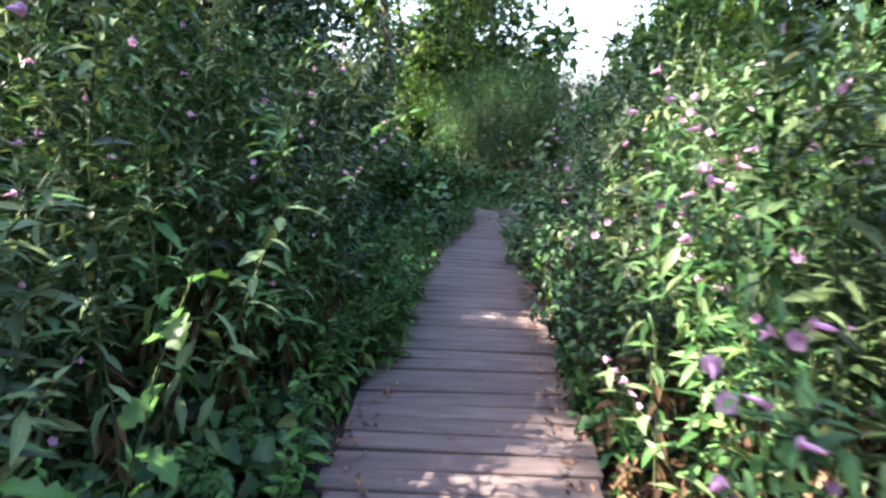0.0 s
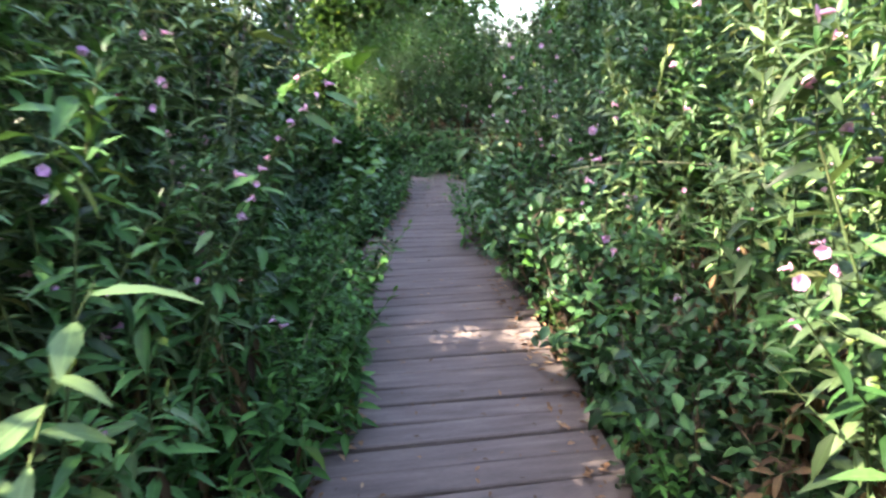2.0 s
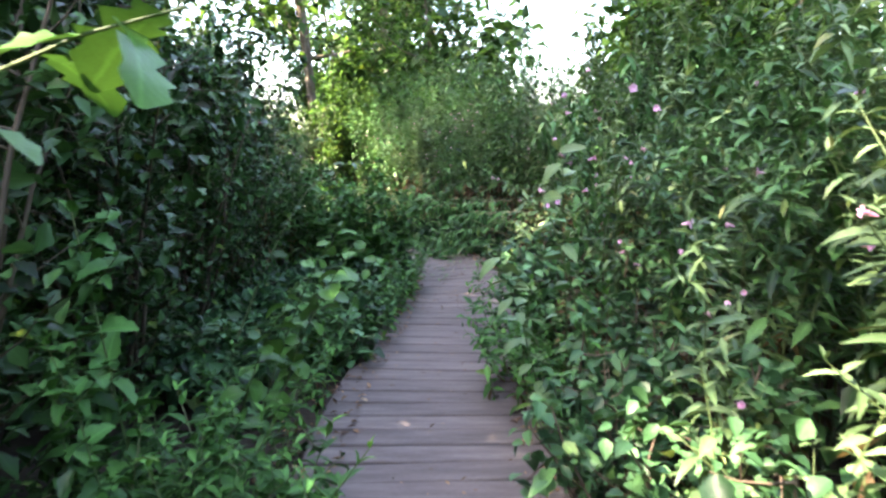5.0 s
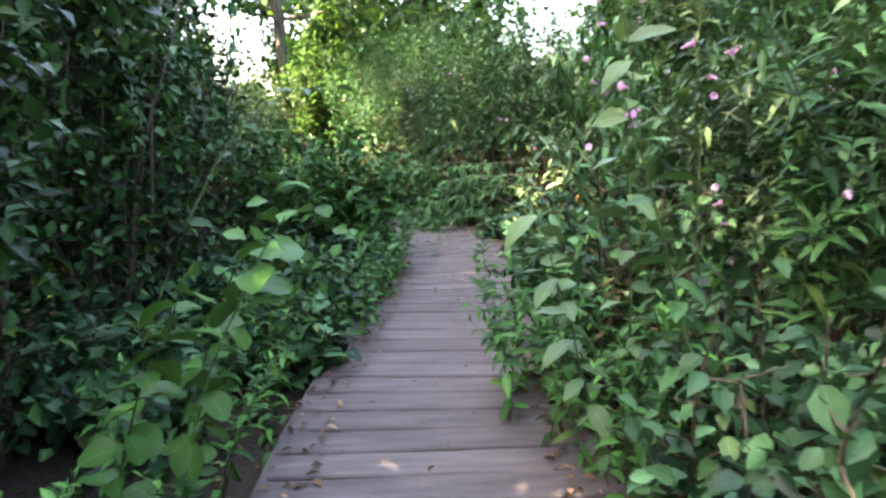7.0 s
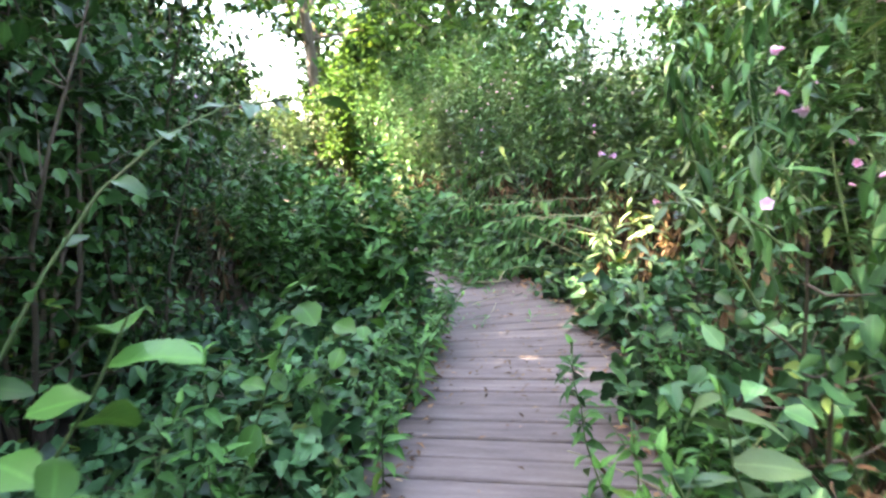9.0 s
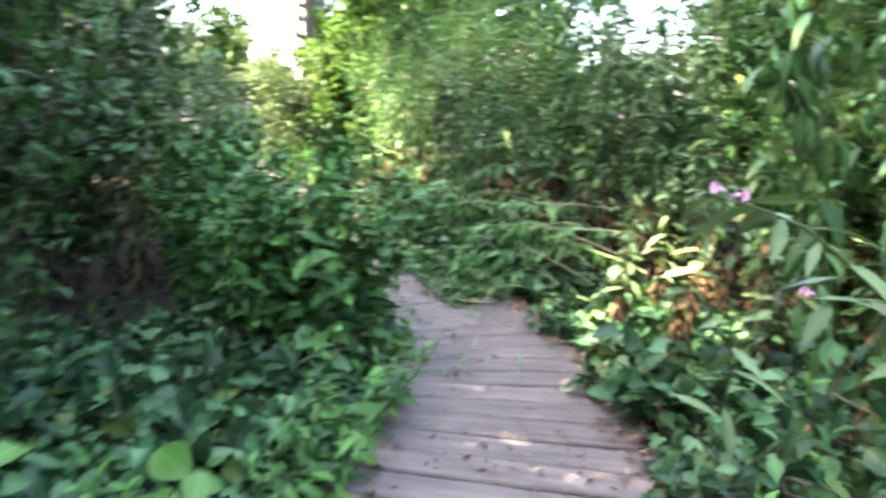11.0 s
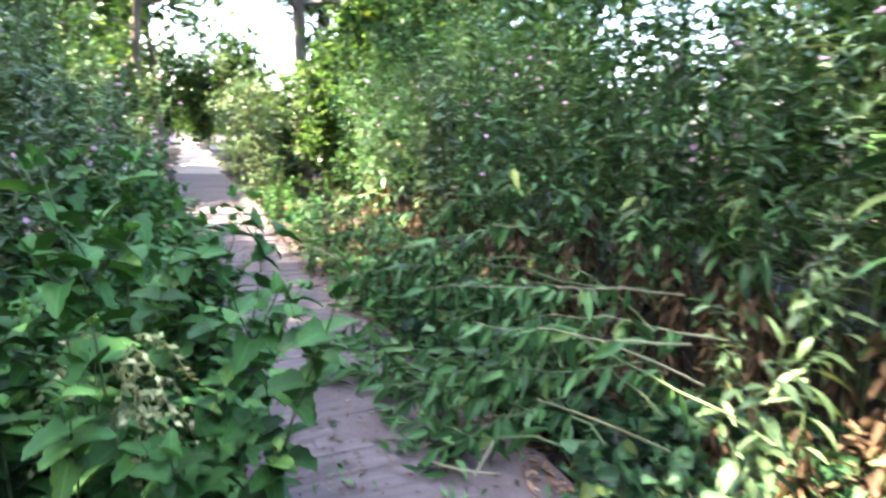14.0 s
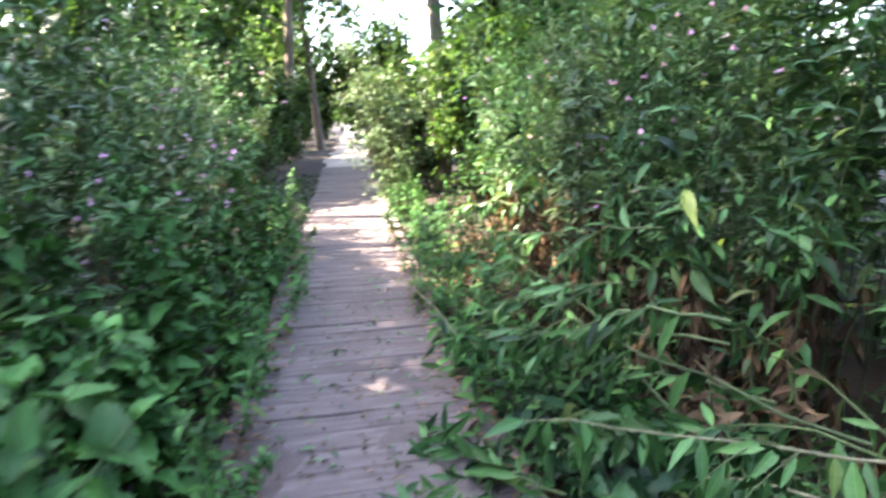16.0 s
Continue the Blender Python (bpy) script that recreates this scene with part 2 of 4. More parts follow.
def tube(points, radii, sides=5):
    """Arrays of a tapered tube along points."""
    points = np.asarray(points, float)
    t = unit(np.gradient(points, axis=0))
    ref = np.where(np.abs(t[:, 2:3]) > 0.9, [[1.0, 0, 0]], [[0, 0, 1.0]])
    a = unit(np.cross(t, ref))
    b = np.cross(t, a)
    ang = np.linspace(0, 2 * np.pi, sides, endpoint=False)
    ring = a[:, None] * np.cos(ang)[None, :, None] + b[:, None] * np.sin(ang)[None, :, None]
    v = (points[:, None] + ring * np.asarray(radii, float)[:, None, None]).reshape(-1, 3)
    i, j = np.meshgrid(np.arange(len(points) - 1), np.arange(sides), indexing="ij")
    k = (j + 1) % sides
    f = np.stack([i * sides + j, i * sides + k, (i + 1) * sides + k, (i + 1) * sides + j], -1).reshape(-1, 4)
    return v, f, np.zeros((len(v), 2))


def joined(pieces):
    v, f, uv, base = [], [], [], 0
    for a, b, c in pieces:
        v.append(a), f.append(b + base), uv.append(c)
        base += len(a)
    return np.concatenate(v), np.concatenate(f), np.concatenate(uv)


def part(name, arrays, material, parent=None, label=""):
    """One mesh object from arrays, under a thing or a part."""
    me = build_mesh(name, *arrays)
    me.materials.append(material)
    ob = new(name, me)
    ob.parent = parent
    return tagged(ob, label)


def shared_part(name, me, m, parent):
    ob = new(name, me)
    ob.parent = parent
    ob.matrix_local = m
    return ob


# ---- the line of the walk ----
LINE = [(0.22, -6.0), (0.2, -2.0), (0.2, 1.0), (0.21, 3.3), (0.26, 5.0), (0.35, 6.5), (0.6, 8.0), (0.72, 9.0), (0.6, 9.9), (0.22, 10.7), (-0.3, 11.7), (-0.95, 13.1), (-1.8, 15.0), (-4.0, 19.9), (-6.3, 25.0), (-10.9, 36.0), (-15.6, 47.0), (-24.0, 66.0)]


def smooth_line(points, step=0.05):
    p = np.array(points)
    p = np.vstack([2 * p[0] - p[1], p, 2 * p[-1] - p[-2]])
    out = []
    for k in range(1, len(p) - 2):
        m = max(2, int(np.linalg.norm(p[k + 1] - p[k]) / step))
        t = np.linspace(0, 1, m, endpoint=False)[:, None]
        a, b, c, d = p[k - 1], p[k], p[k + 1], p[k + 2]
        out.append(0.5 * (2 * b + (c - a) * t + (2 * a - 5 * b + 4 * c - d) * t ** 2 + (3 * b - a - 3 * c + d) * t ** 3))
    return np.vstack(out)


WAY = smooth_line(LINE)
REACH = np.concatenate([[0], np.cumsum(np.linalg.norm(np.diff(WAY, axis=0), axis=1))])


def on_way(s, off=0.0):
    """Point and heading at s metres along the walk, off metres to its right."""
    x, y = np.interp(s, REACH, WAY[:, 0]), np.interp(s, REACH, WAY[:, 1])
    x2, y2 = np.interp(s + 0.3, REACH, WAY[:, 0]), np.interp(s + 0.3, REACH, WAY[:, 1])
    x1, y1 = np.interp(s - 0.3, REACH, WAY[:, 0]), np.interp(s - 0.3, REACH, WAY[:, 1])
    h = math.atan2(-(x2 - x1), y2 - y1)
    return x + off * math.cos(h), y + off * math.sin(h), h


def s_at(y):
    return float(np.interp(y, WAY[:, 1], REACH))


def way_off(x, y):
    """Signed metres to the right of the walk's middle."""
    d = np.hypot(WAY[:, 0] - x, WAY[:, 1] - y)
    k = int(np.argmin(d))
    t = WAY[min(k + 1, len(WAY) - 1)] - WAY[max(k - 1, 0)]
    return float((t[1] * (x - WAY[k, 0]) - t[0] * (y - WAY[k, 1])) / np.hypot(*t))


EYE_LINE = ((-1.0, 0.15), (0.15, 0.15), (1.1, -0.03), (2.0, 0.03), (3.0, 0.19), (4.6, 0.25), (5.3, 0.22), (6.5, 0.33), (7.3, 0.52), (8.0, 0.58), (9.7, 0.72))


def clear_of_walker(x, y, room):
    ys, xs = [a for a, _ in EYE_LINE], [b for _, b in EYE_LINE]
    return y < -1.2 or y > 9.7 or abs(x - float(np.interp(y, ys, xs))) > room


def ground_z(x, y):
    """The soil lies just under the boards and swells gently away from them."""
    o = np.minimum(np.abs(way_off(x, y)), 8.0)
    return -0.075 + 0.05 * max(0.0, o - 0.7) * 0.5 + 0.03 * math.sin(1.7 * x + 0.6) * math.sin(1.3 * y) * min(1.0, max(0.0, o - 0.6))


# ---- plants ----
def stem_line(height, bend, rng, m=7):
    a = rng.uniform(0, 2 * np.pi)
    t = np.linspace(0, 1, m)
    wob = rng.normal(0, 0.012, (m, 2)) * height * t[:, None]
    return np.stack([np.cos(a) * bend * t ** 2 * height + wob[:, 0], np.sin(a) * bend * t ** 2 * height + wob[:, 1], height * t * (1 - 0.12 * bend)], 1)


def along(line, t):
    k = np.linspace(0, 1, len(line))
    return np.stack([np.interp(t, k, line[:, c]) for c in range(3)], -1)


def herb_arrays(height, rng, branches=8, pairs=24, leaf=0.105, profile=LANCE_MID, bare=0.18, bend=0.16, flowers=4, dead=10, width=0.2, sides=5, hang=0.0):
    """Arrays of a tall leafy herb: stems, leaves, flowers, withered lower leaves."""
    main = stem_line(height, bend * rng.uniform(0.4, 1.3), rng)
    stems = [tube(main, np.linspace(0.0055, 0.0018, len(main)) * (0.6 + 0.25 * height), sides)]
    axes = [(main, bare, pairs, leaf, 1.0)]
    tips = [main[-1]]
    for k in range(branches):
        t0 = rng.uniform(0.42, 0.93)
        b = along(main, t0)
        a = k * 2.4 + rng.uniform(-0.4, 0.4)
        size = height * rng.uniform(0.10, 0.22) * (1.35 - 0.5 * t0)
        t = np.linspace(0, 1, 5)[:, None]
        line = b + t * np.array([[np.cos(a), np.sin(a), 0]]) * size * 0.6 + t ** 1.2 * np.array([[0, 0, 1.0]]) * size * rng.uniform(0.45, 0.95)
        stems.append(tube(line, np.linspace(0.0026, 0.001, 5), 4))
        axes.append((line, 0.12, max(4, int(pairs * 0.3)), leaf * 0.66, 0.8))
        tips.append(line[-1])
    P, D, N, L = [], [], [], []
    for line, first, count, size, _ in axes:
        t = np.linspace(first, 1.0, count) + rng.uniform(-0.01, 0.01, count)
        base = along(line, t)
        for side in (0, 1):
            a = np.arange(count) * 1.571 + side * np.pi + rng.uniform(-0.45, 0.45, count)
            rise = np.interp(t, [0, 0.45, 0.85, 1.0], [-0.55, 0.05, 0.5, 1.1]) - hang + rng.normal(0, 0.28, count)
            d = np.stack([np.cos(a) * np.cos(rise), np.sin(a) * np.cos(rise), np.sin(rise)], 1)
            P.append(base), D.append(d)
            N.append(np.stack([-np.cos(a) * np.sin(rise), -np.sin(a) * np.sin(rise), np.cos(rise)], 1) + rng.normal(0, 0.25, (count, 3)))
            L.append(size * np.interp(t, [0, 0.3, 0.7, 1.0], [0.75, 1.0, 0.9, 0.42]) * rng.uniform(0.65, 1.2, count))
    P, D, N, L = np.concatenate(P), np.concatenate(D), np.concatenate(N), np.concatenate(L)
    foliage = leaves(P, D, N, L, L * width * rng.uniform(0.85, 1.2, len(L)), profile, rng.uniform(0.08, 0.5, len(L)))
    out = {"stem": stems[0], "foliage": foliage}
    if branches:
        out["branch"] = joined(stems[1:])
    if flowers:
        out["flower"] = [tips[rng.integers(len(tips))] + rng.normal(0, 0.02, 3) - np.array([0, 0, rng.uniform(0, 0.09)]) for _ in range(flowers)]
    if dead:
        t = rng.uniform(0.05, 0.38, dead)
        a = rng.uniform(0, 6.28, dead)
        d = np.stack([np.cos(a) * 0.5, np.sin(a) * 0.5, -np.ones(dead)], 1)
        n = np.stack([np.cos(a), np.sin(a), np.full(dead, 0.4)], 1)
        out["withered_leaf"] = leaves(along(main, t), d, n, leaf * rng.uniform(0.5, 0.95, dead), leaf * 0.2, LANCE, rng.uniform(-0.4, 0.3, dead), 0.5)
    return out


def flower_mesh(rng):
    face = np.array([1.0, 0, 0.25])
    a = np.arange(5) * 1.257 + rng.uniform(0, 6)
    d = np.cos(a)[:, None] * np.array([0, 1.0, 0]) + np.sin(a)[:, None] * np.array([0, 0, 1.0]) + face * rng.uniform(0.35, 0.8)
    petals = leaves(np.zeros((5, 3)), d, np.repeat(face[None], 5, 0), 0.017 * rng.uniform(0.85, 1.2), 0.017, OBOVATE, 0.1)
    me = build_mesh("flower", *joined([petals, tube([(-0.024, 0, -0.006), (-0.009, 0, -0.002), (0.003, 0, 0)], [0.002, 0.0055, 0.005], 5)]))
    me.materials.append(M_PETAL)
    return me


FLOWERS = [flower_mesh(np.random.default_rng(k)) for k in range(4)]
SKIN = {"stem": M_STEM, "branch": M_STEM, "flower": M_PETAL, "withered_leaf": M_DEAD}


def plant(name, arrays, foliage, label, category, group):
    """A plant with its stem, foliage and flowers as parts."""
    root = new(name)
    tagged(root, label, category, group)
    for key, arr in arrays.items():
        if key == "flower":
            for k, c in enumerate(arr):
                shared_part("flower", FLOWERS[k % 4], pose(*c, 0, 20 * math.sin(k * 3.0), 137.0 * k), root)
            continue
        ob = part(key, arr, foliage if key == "foliage" else SKIN[key], root)
        if key in ("withered_leaf", "branch"):
            tagged(ob, kind="stuff")
    return root


def placed(protos, spots, rng, low=0.85, high=1.15, lean=6.0):
    """Sets the given plants out at the spots: first the plants themselves, then copies."""
    for k, (x, y) in enumerate(spots):
        m = pose(x, y, ground_z(x, y) - 0.02, rng.normal(0, lean), rng.normal(0, lean), rng.uniform(0, 360))
        if k < len(protos):
            protos[k].matrix_basis = m
        else:
            copy_thing(protos[k % len(protos)], m @ Matrix.Diagonal((*[rng.uniform(low, high)] * 3, 1)))


def spots_on_bank(rng, count, y0, y1, off0, off1, room=0.42, apart=0.13, taken=None):
    """Spots between two places of the walk and two distances from its middle (right is positive)."""
    out, taken = [], [] if taken is None else taken
    s0, s1 = s_at(y0), s_at(y1)
    for _ in range(count * 30):
        if len(out) == count:
            break
        x, y, h = on_way(rng.uniform(s0, s1), rng.uniform(off0, off1))
        if clear_of_walker(x, y, room) and all((x - a) ** 2 + (y - b) ** 2 > apart * apart for a, b in taken):
            out.append((x, y)), taken.append((x, y))
    return out


def limb(p, d, length, r0, r1, rng, m=5, wander=0.16, rise=0.1):
    line, d = [np.array(p, float)], unit(np.array(d, float))
    for k in range(m - 1):
        d = unit(d + rng.normal(0, wander, 3) + np.array([0, 0, rise]))
        line.append(line[-1] + d * length / (m - 1))
    return np.array(line), np.linspace(r0, r1, m), d


def leaf_cloud(lines, per, size, rng, profile, spread, aspect=0.55, hang=0.25):
    """Leaves along twigs, facing outward and up."""
    P, D, N = [], [], []
    for line in lines:
        t = rng.uniform(0.1, 1.05, per)
        b = along(line, np.clip(t, 0, 1)) + rng.normal(0, spread, (per, 3))
        a = rng.uniform(0, 6.28, per)
        e = rng.normal(-hang, 0.45, per)
        P.append(b)
        D.append(np.stack([np.cos(a) * np.cos(e), np.sin(a) * np.cos(e), np.sin(e)], 1))
        N.append(np.array([0, 0, 1.0]) + rng.normal(0, 0.45, (per, 3)))
    P, D, N = np.concatenate(P), np.concatenate(D), np.concatenate(N)
    L = size * rng.uniform(0.6, 1.25, len(P))
    return leaves(P, D, N, L, L * aspect * rng.uniform(0.8, 1.15, len(P)), profile, rng.uniform(0.0, 0.45, len(P)))


def bush(name, height, radius, rng, stems=7, twigs=10, per=26, size=0.062, profile=OVATE_LOW, material=M_BUSH, label="", category="bush", group="", spread=0.07, aspect=0.58):
    """A shrub of many stems, twigs and leaves."""
    root = tagged(new(name), label, category, group)
    wood, lines = [], []
    for k in range(stems):
        a = k * 6.283 / stems + rng.uniform(-0.3, 0.3)
        out = rng.uniform(0.25, 1.0)
        line, rad, d = limb((np.cos(a) * 0.08, np.sin(a) * 0.08, 0), (np.cos(a) * out * radius / height * 1.2, np.sin(a) * out * radius / height * 1.2, 1), height * rng.uniform(0.75, 1.0), 0.010 * height ** 0.5, 0.003, rng, 7)
        line[:, :2] *= min(1.0, radius * 0.85 / max(1e-6, float(np.hypot(line[:, 0], line[:, 1]).max())))
        wood.append(tube(line, rad, 5))
        for j in range(twigs):
            t = rng.uniform(0.12, 1.0)
            b = rng.uniform(0, 6.283)
            tl, tr, _ = limb(along(line, t), (np.cos(b), np.sin(b), rng.uniform(-0.1, 0.7)), radius * rng.uniform(0.25, 0.6) * (1.15 - 0.5 * t), 0.005, 0.0015, rng, 4)
            wood.append(tube(tl, tr, 3))
            lines.append(tl)
        lines.append(line[3:])
    tagged(part("stem", joined(wood), M_TWIG, root), kind="stuff")
    part("foliage", leaf_cloud(lines, per, size, rng, profile, spread, aspect), material, root)
    return root


def tree(name, height, trunk_r, crown_from, spread, rng, limbs=11, twigs=8, per=46, size=0.11, lean=0.03, label="", group="", material=M_TREE, cloud=0.22):
    """A tapered trunk with limbs, twigs and an uneven crown."""
    root = tagged(new(name), label, "tree", group)
    a = rng.uniform(0, 6.28)
    trunk, rad, _ = limb((0, 0, -0.1), (np.cos(a) * lean, np.sin(a) * lean, 1), height, trunk_r, trunk_r * 0.22, rng, 11, 0.035, 0.03)
    rad[0] *= 1.35
    part("trunk", tube(trunk, rad, 9), M_BARK, root)
    lines = []
    for k in range(limbs):
        t = crown_from + (1 - crown_from) * (k + rng.uniform(0, 0.9)) / limbs
        b = k * 2.4 + rng.uniform(-0.5, 0.5)
        reach = spread * rng.uniform(0.55, 1.1) * (1.2 - 0.75 * t)
        line, r, _ = limb(along(trunk, t), (np.cos(b), np.sin(b), rng.uniform(0.1, 0.7)), reach, trunk_r * 0.4 * (1.15 - t), 0.008, rng, 6, 0.2)
        wood = [tube(line, r, 5)]
        for j in range(twigs):
            c = rng.uniform(0, 6.28)
            tl, tr, _ = limb(along(line, rng.uniform(0.25, 1.0)), (np.cos(c), np.sin(c), rng.uniform(-0.4, 0.5)), reach * rng.uniform(0.2, 0.42), 0.008, 0.002, rng, 4, 0.25)
            wood.append(tube(tl, tr, 3))
            lines.append(tl)
        part("limb", joined(wood), M_BARK, root)
    part("crown", leaf_cloud(lines, per, size, rng, None, cloud, 0.62), material, root)
    return root


def thicket(name, label, category, spots, make, material):
    """One mass of growth too dense to count."""
    root = tagged(new(name), label, category, kind="stuff")
    bins = {}
    for k, (x, y) in enumerate(spots):
        arr = make()
        a = RNG.uniform(0, 6.28)
        c, s = np.cos(a), np.sin(a)
        off = np.array([x, y, ground_z(x, y) - 0.02])
        for key, (v, f, uv) in arr.items():
            v = np.stack([v[:, 0] * c - v[:, 1] * s, v[:, 0] * s + v[:, 1] * c, v[:, 2]], 1) + off
            bins.setdefault(key, []).append((v, f, uv))
    for key, pieces in bins.items():
        tagged(part(key, joined(pieces), material if key == "foliage" else SKIN[key], root), kind="stuff")
    return root


# ---- ground, boardwalk, track ----
def ground_sheet():
    xs = np.concatenate([np.linspace(-1500, -40, 8), np.linspace(-30, -6, 25), np.linspace(-5.5, 5.5, 56), np.linspace(6, 30, 25), np.linspace(40, 1500, 8)])
    ys = np.concatenate([np.linspace(-1500, -40, 8), np.linspace(-30, -4, 20), np.linspace(-3.7, 20, 96), np.linspace(21, 60, 40), np.linspace(80, 1500, 8)])
    v = np.array([(x, y, ground_z(x, y)) for y in ys for x in xs])
    i, j = np.meshgrid(np.arange(len(ys) - 1), np.arange(len(xs) - 1), indexing="ij")
    w = len(xs)
    f = np.stack([i * w + j, i * w + j + 1, (i + 1) * w + j + 1, (i + 1) * w + j], -1).reshape(-1, 4)
    g = part("ground", (v, f, np.zeros((len(v), 2))), M_SOIL)
    tagged(g, "dark brown soil strewn with leaf litter", "ground", kind="structure")


ground_sheet()
SPLIT = s_at(24.0)


def track():
    """The bare earth track that goes on where the boards end."""
    rows = []
    for s in np.arange(SPLIT - 0.1, REACH[-1] - 1, 0.5):
        w = 0.62 + 0.1 * math.sin(s * 1.9)
        rows.append([(*on_way(s, o)[:2], -0.02 + 0.012 * math.sin(3 * o + s)) for o in np.linspace(-w, w, 7)])
    v = np.array(rows).reshape(-1, 3)
    i, j = np.meshgrid(np.arange(len(rows) - 1), np.arange(6), indexing="ij")
    f = np.stack([i * 7 + j, i * 7 + j + 1, (i + 1) * 7 + j + 1, (i + 1) * 7 + j], -1).reshape(-1, 4)
    ob = part("path", (v, f, np.zeros((len(v), 2))), M_TRACK)
    tagged(ob, "pale dry earth path worn bare between bushes", "path", kind="structure")


track()

# ---- trees ----
tr = np.random.default_rng(5)
WOOD = "trees of the wood"
ash = [tree("tree", 7.5, 0.085, 0.22, 2.7, tr, 14, 8, 52, 0.135, label="slender tree with a dense dark green crown", group=WOOD) for _ in range(3)]
tall = [tree("tree", 13.0, 0.15, 0.22, 3.6, tr, 13, 8, 34, 0.32, label="tall thin-trunked tree with an open leafy crown", group=WOOD, cloud=0.34) for _ in range(3)]


def plant_trees(protos, list_of, low=0.85, high=1.15):
    for k, (x, y) in enumerate(list_of):
        m = pose(x, y, ground_z(x, y) - 0.05, 0, 0, tr.uniform(0, 360))
        if k < len(protos):
            protos[k].matrix_basis = m
        else:
            copy_thing(protos[k % len(protos)], m @ Matrix.Diagonal((*[tr.uniform(low, high)] * 3, 1)))


# several trees at the left are added here to shade the right bank
plant_trees(ash, [(-4.4, 9.8), (-10.5, 8.0), (-9.4, 18.6), (-4.6, -0.5), (-9.6, 4.0), (-3.7, 7.4), (-3.6, 6.1), (-8.6, -1.6), (-10.4, 2.2), (-6.4, 4.8), (-8.2, 3.0), (-11.0, 6.0), (6.0, 16.0), (7.0, 19.6), (7.6, 12.4), (0.9, 18.6), (5.0, 11.2), (4.9, 13.9), (5.5, 8.4)])
plant_trees(tall, [(-2.26, 20.2), (-0.5, 22.5), (-10.3, 31.6), (-16.0, 20.5), (-12.0, 12.0), (-9.8, 20.4), (-8.9, 27.0), (-9.4, 24.5), (1.4, 25.0), (-12.8, 30.0), (-13.5, 24.5), (-20.0, 24.0), (-14.5, 36.5), (-3.6, 29.0), (-0.8, 31.0), (-17.5, 42.0), (-18.0, 33.0), (-3.6, 39.0), (9.5, 25.0), (12.0, 18.0), (-13.0, 10.6), (-14.0, 8.0), (-14.0, 1.0), (-9.0, -5.0), (-3.0, -10.0), (3.5, -9.0), (10.0, -4.0), (13.0, 5.0), (-19.0, 16.0), (-22.0, 46.0), (-2.0, 46.0), (-26.0, 52.0)])

# added tall trees outside the view, set only to shade the right bank
copy_thing(tall[0], pose(-8.5, 9.0, 0, 0, 0, math.degrees(2.0)) @ Matrix.Diagonal((1.15, 1.15, 1.15, 1)))
for x, y, turn in ((-6.4, -1.0, 40), (-8.2, 4.6, 80), (-7.0, 5.5, 300)):
    copy_thing(tall[1], pose(x, y, 0, 0, 0, turn) @ Matrix.Diagonal((0.62, 0.62, 0.9, 1)))

# added trees: crowns high beside the view shade bank tops, sun passes below
high = [tree("tree", 15.5, 0.16, 0.69, 3.6, tr, 11, 8, 40, 0.26, label="tall bare-stemmed tree with a leafy crown high up", group=WOOD, cloud=0.3) for _ in range(2)]
plant_trees(high, [(-7.6, 3.1), (-7.4, 0.2), (-7.7, 11.2)], 0.97, 1.03)
copy_thing(high[1], pose(-6.6, 7.7, -0.05, 0, 0, 35) @ Matrix.Diagonal((0.9, 0.9, 1.09, 1)))
copy_thing(high[0], pose(-7.4, 14.0, -0.05, 0, 0, 80))
copy_thing(high[1], pose(-8.0, 16.0, -0.05, 0, 0, 190))

# ---- bushes ----
br = np.random.default_rng(8)
HEDGE = "hedge bushes"
hedge = [bush("bush", 2.7, 1.0, br, 11, 14, 21, 0.078, OVATE_LOW, label="dark green bush with oval leaves and thin stems", group=HEDGE) for _ in range(3)]
plant_trees(hedge, [(-1.95, 3.6), (-1.4, 5.0), (-1.4, 6.5), (-2.0, 4.4), (-2.1, 5.9), (-1.5, 7.9), (-2.2, 7.2), (-1.6, 9.0), (-2.2, 9.0), (-2.6, 2.5), (-2.6, 1.3)], 0.85, 1.2)
woody = [bush("bush", 2.7, 1.1, br, 10, 12, 34, 0.12, None, M_TREE, "green leafy bush farther along the path", group="bushes farther along") for _ in range(2)]
plant_trees(woody, [(3.6, 8.0), (3.8, 9.8), (3.6, 11.6), (3.0, 13.3), (2.2, 15.2), (3.9, 5.6), (3.9, 3.2), (3.8, 1.0), (-5.8, 18.8), (-7.2, 20.8), (-6.6, 21.0), (-7.8, 23.2), (-8.6, 25.6), (-10.6, 28.6), (-2.6, 20.0), (-3.0, 23.0), (-1.2, 18.6), (-6.6, 30.0), (-12.4, 34.0), (0.4, 20.4), (2.6, 18.4)], 0.85, 1.15)
# sunlight on this bush is partly put into its pale leaf colour
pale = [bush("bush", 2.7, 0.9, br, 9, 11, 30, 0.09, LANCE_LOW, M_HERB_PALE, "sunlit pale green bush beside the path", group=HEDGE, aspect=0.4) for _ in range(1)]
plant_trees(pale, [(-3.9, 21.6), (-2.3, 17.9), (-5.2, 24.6)])

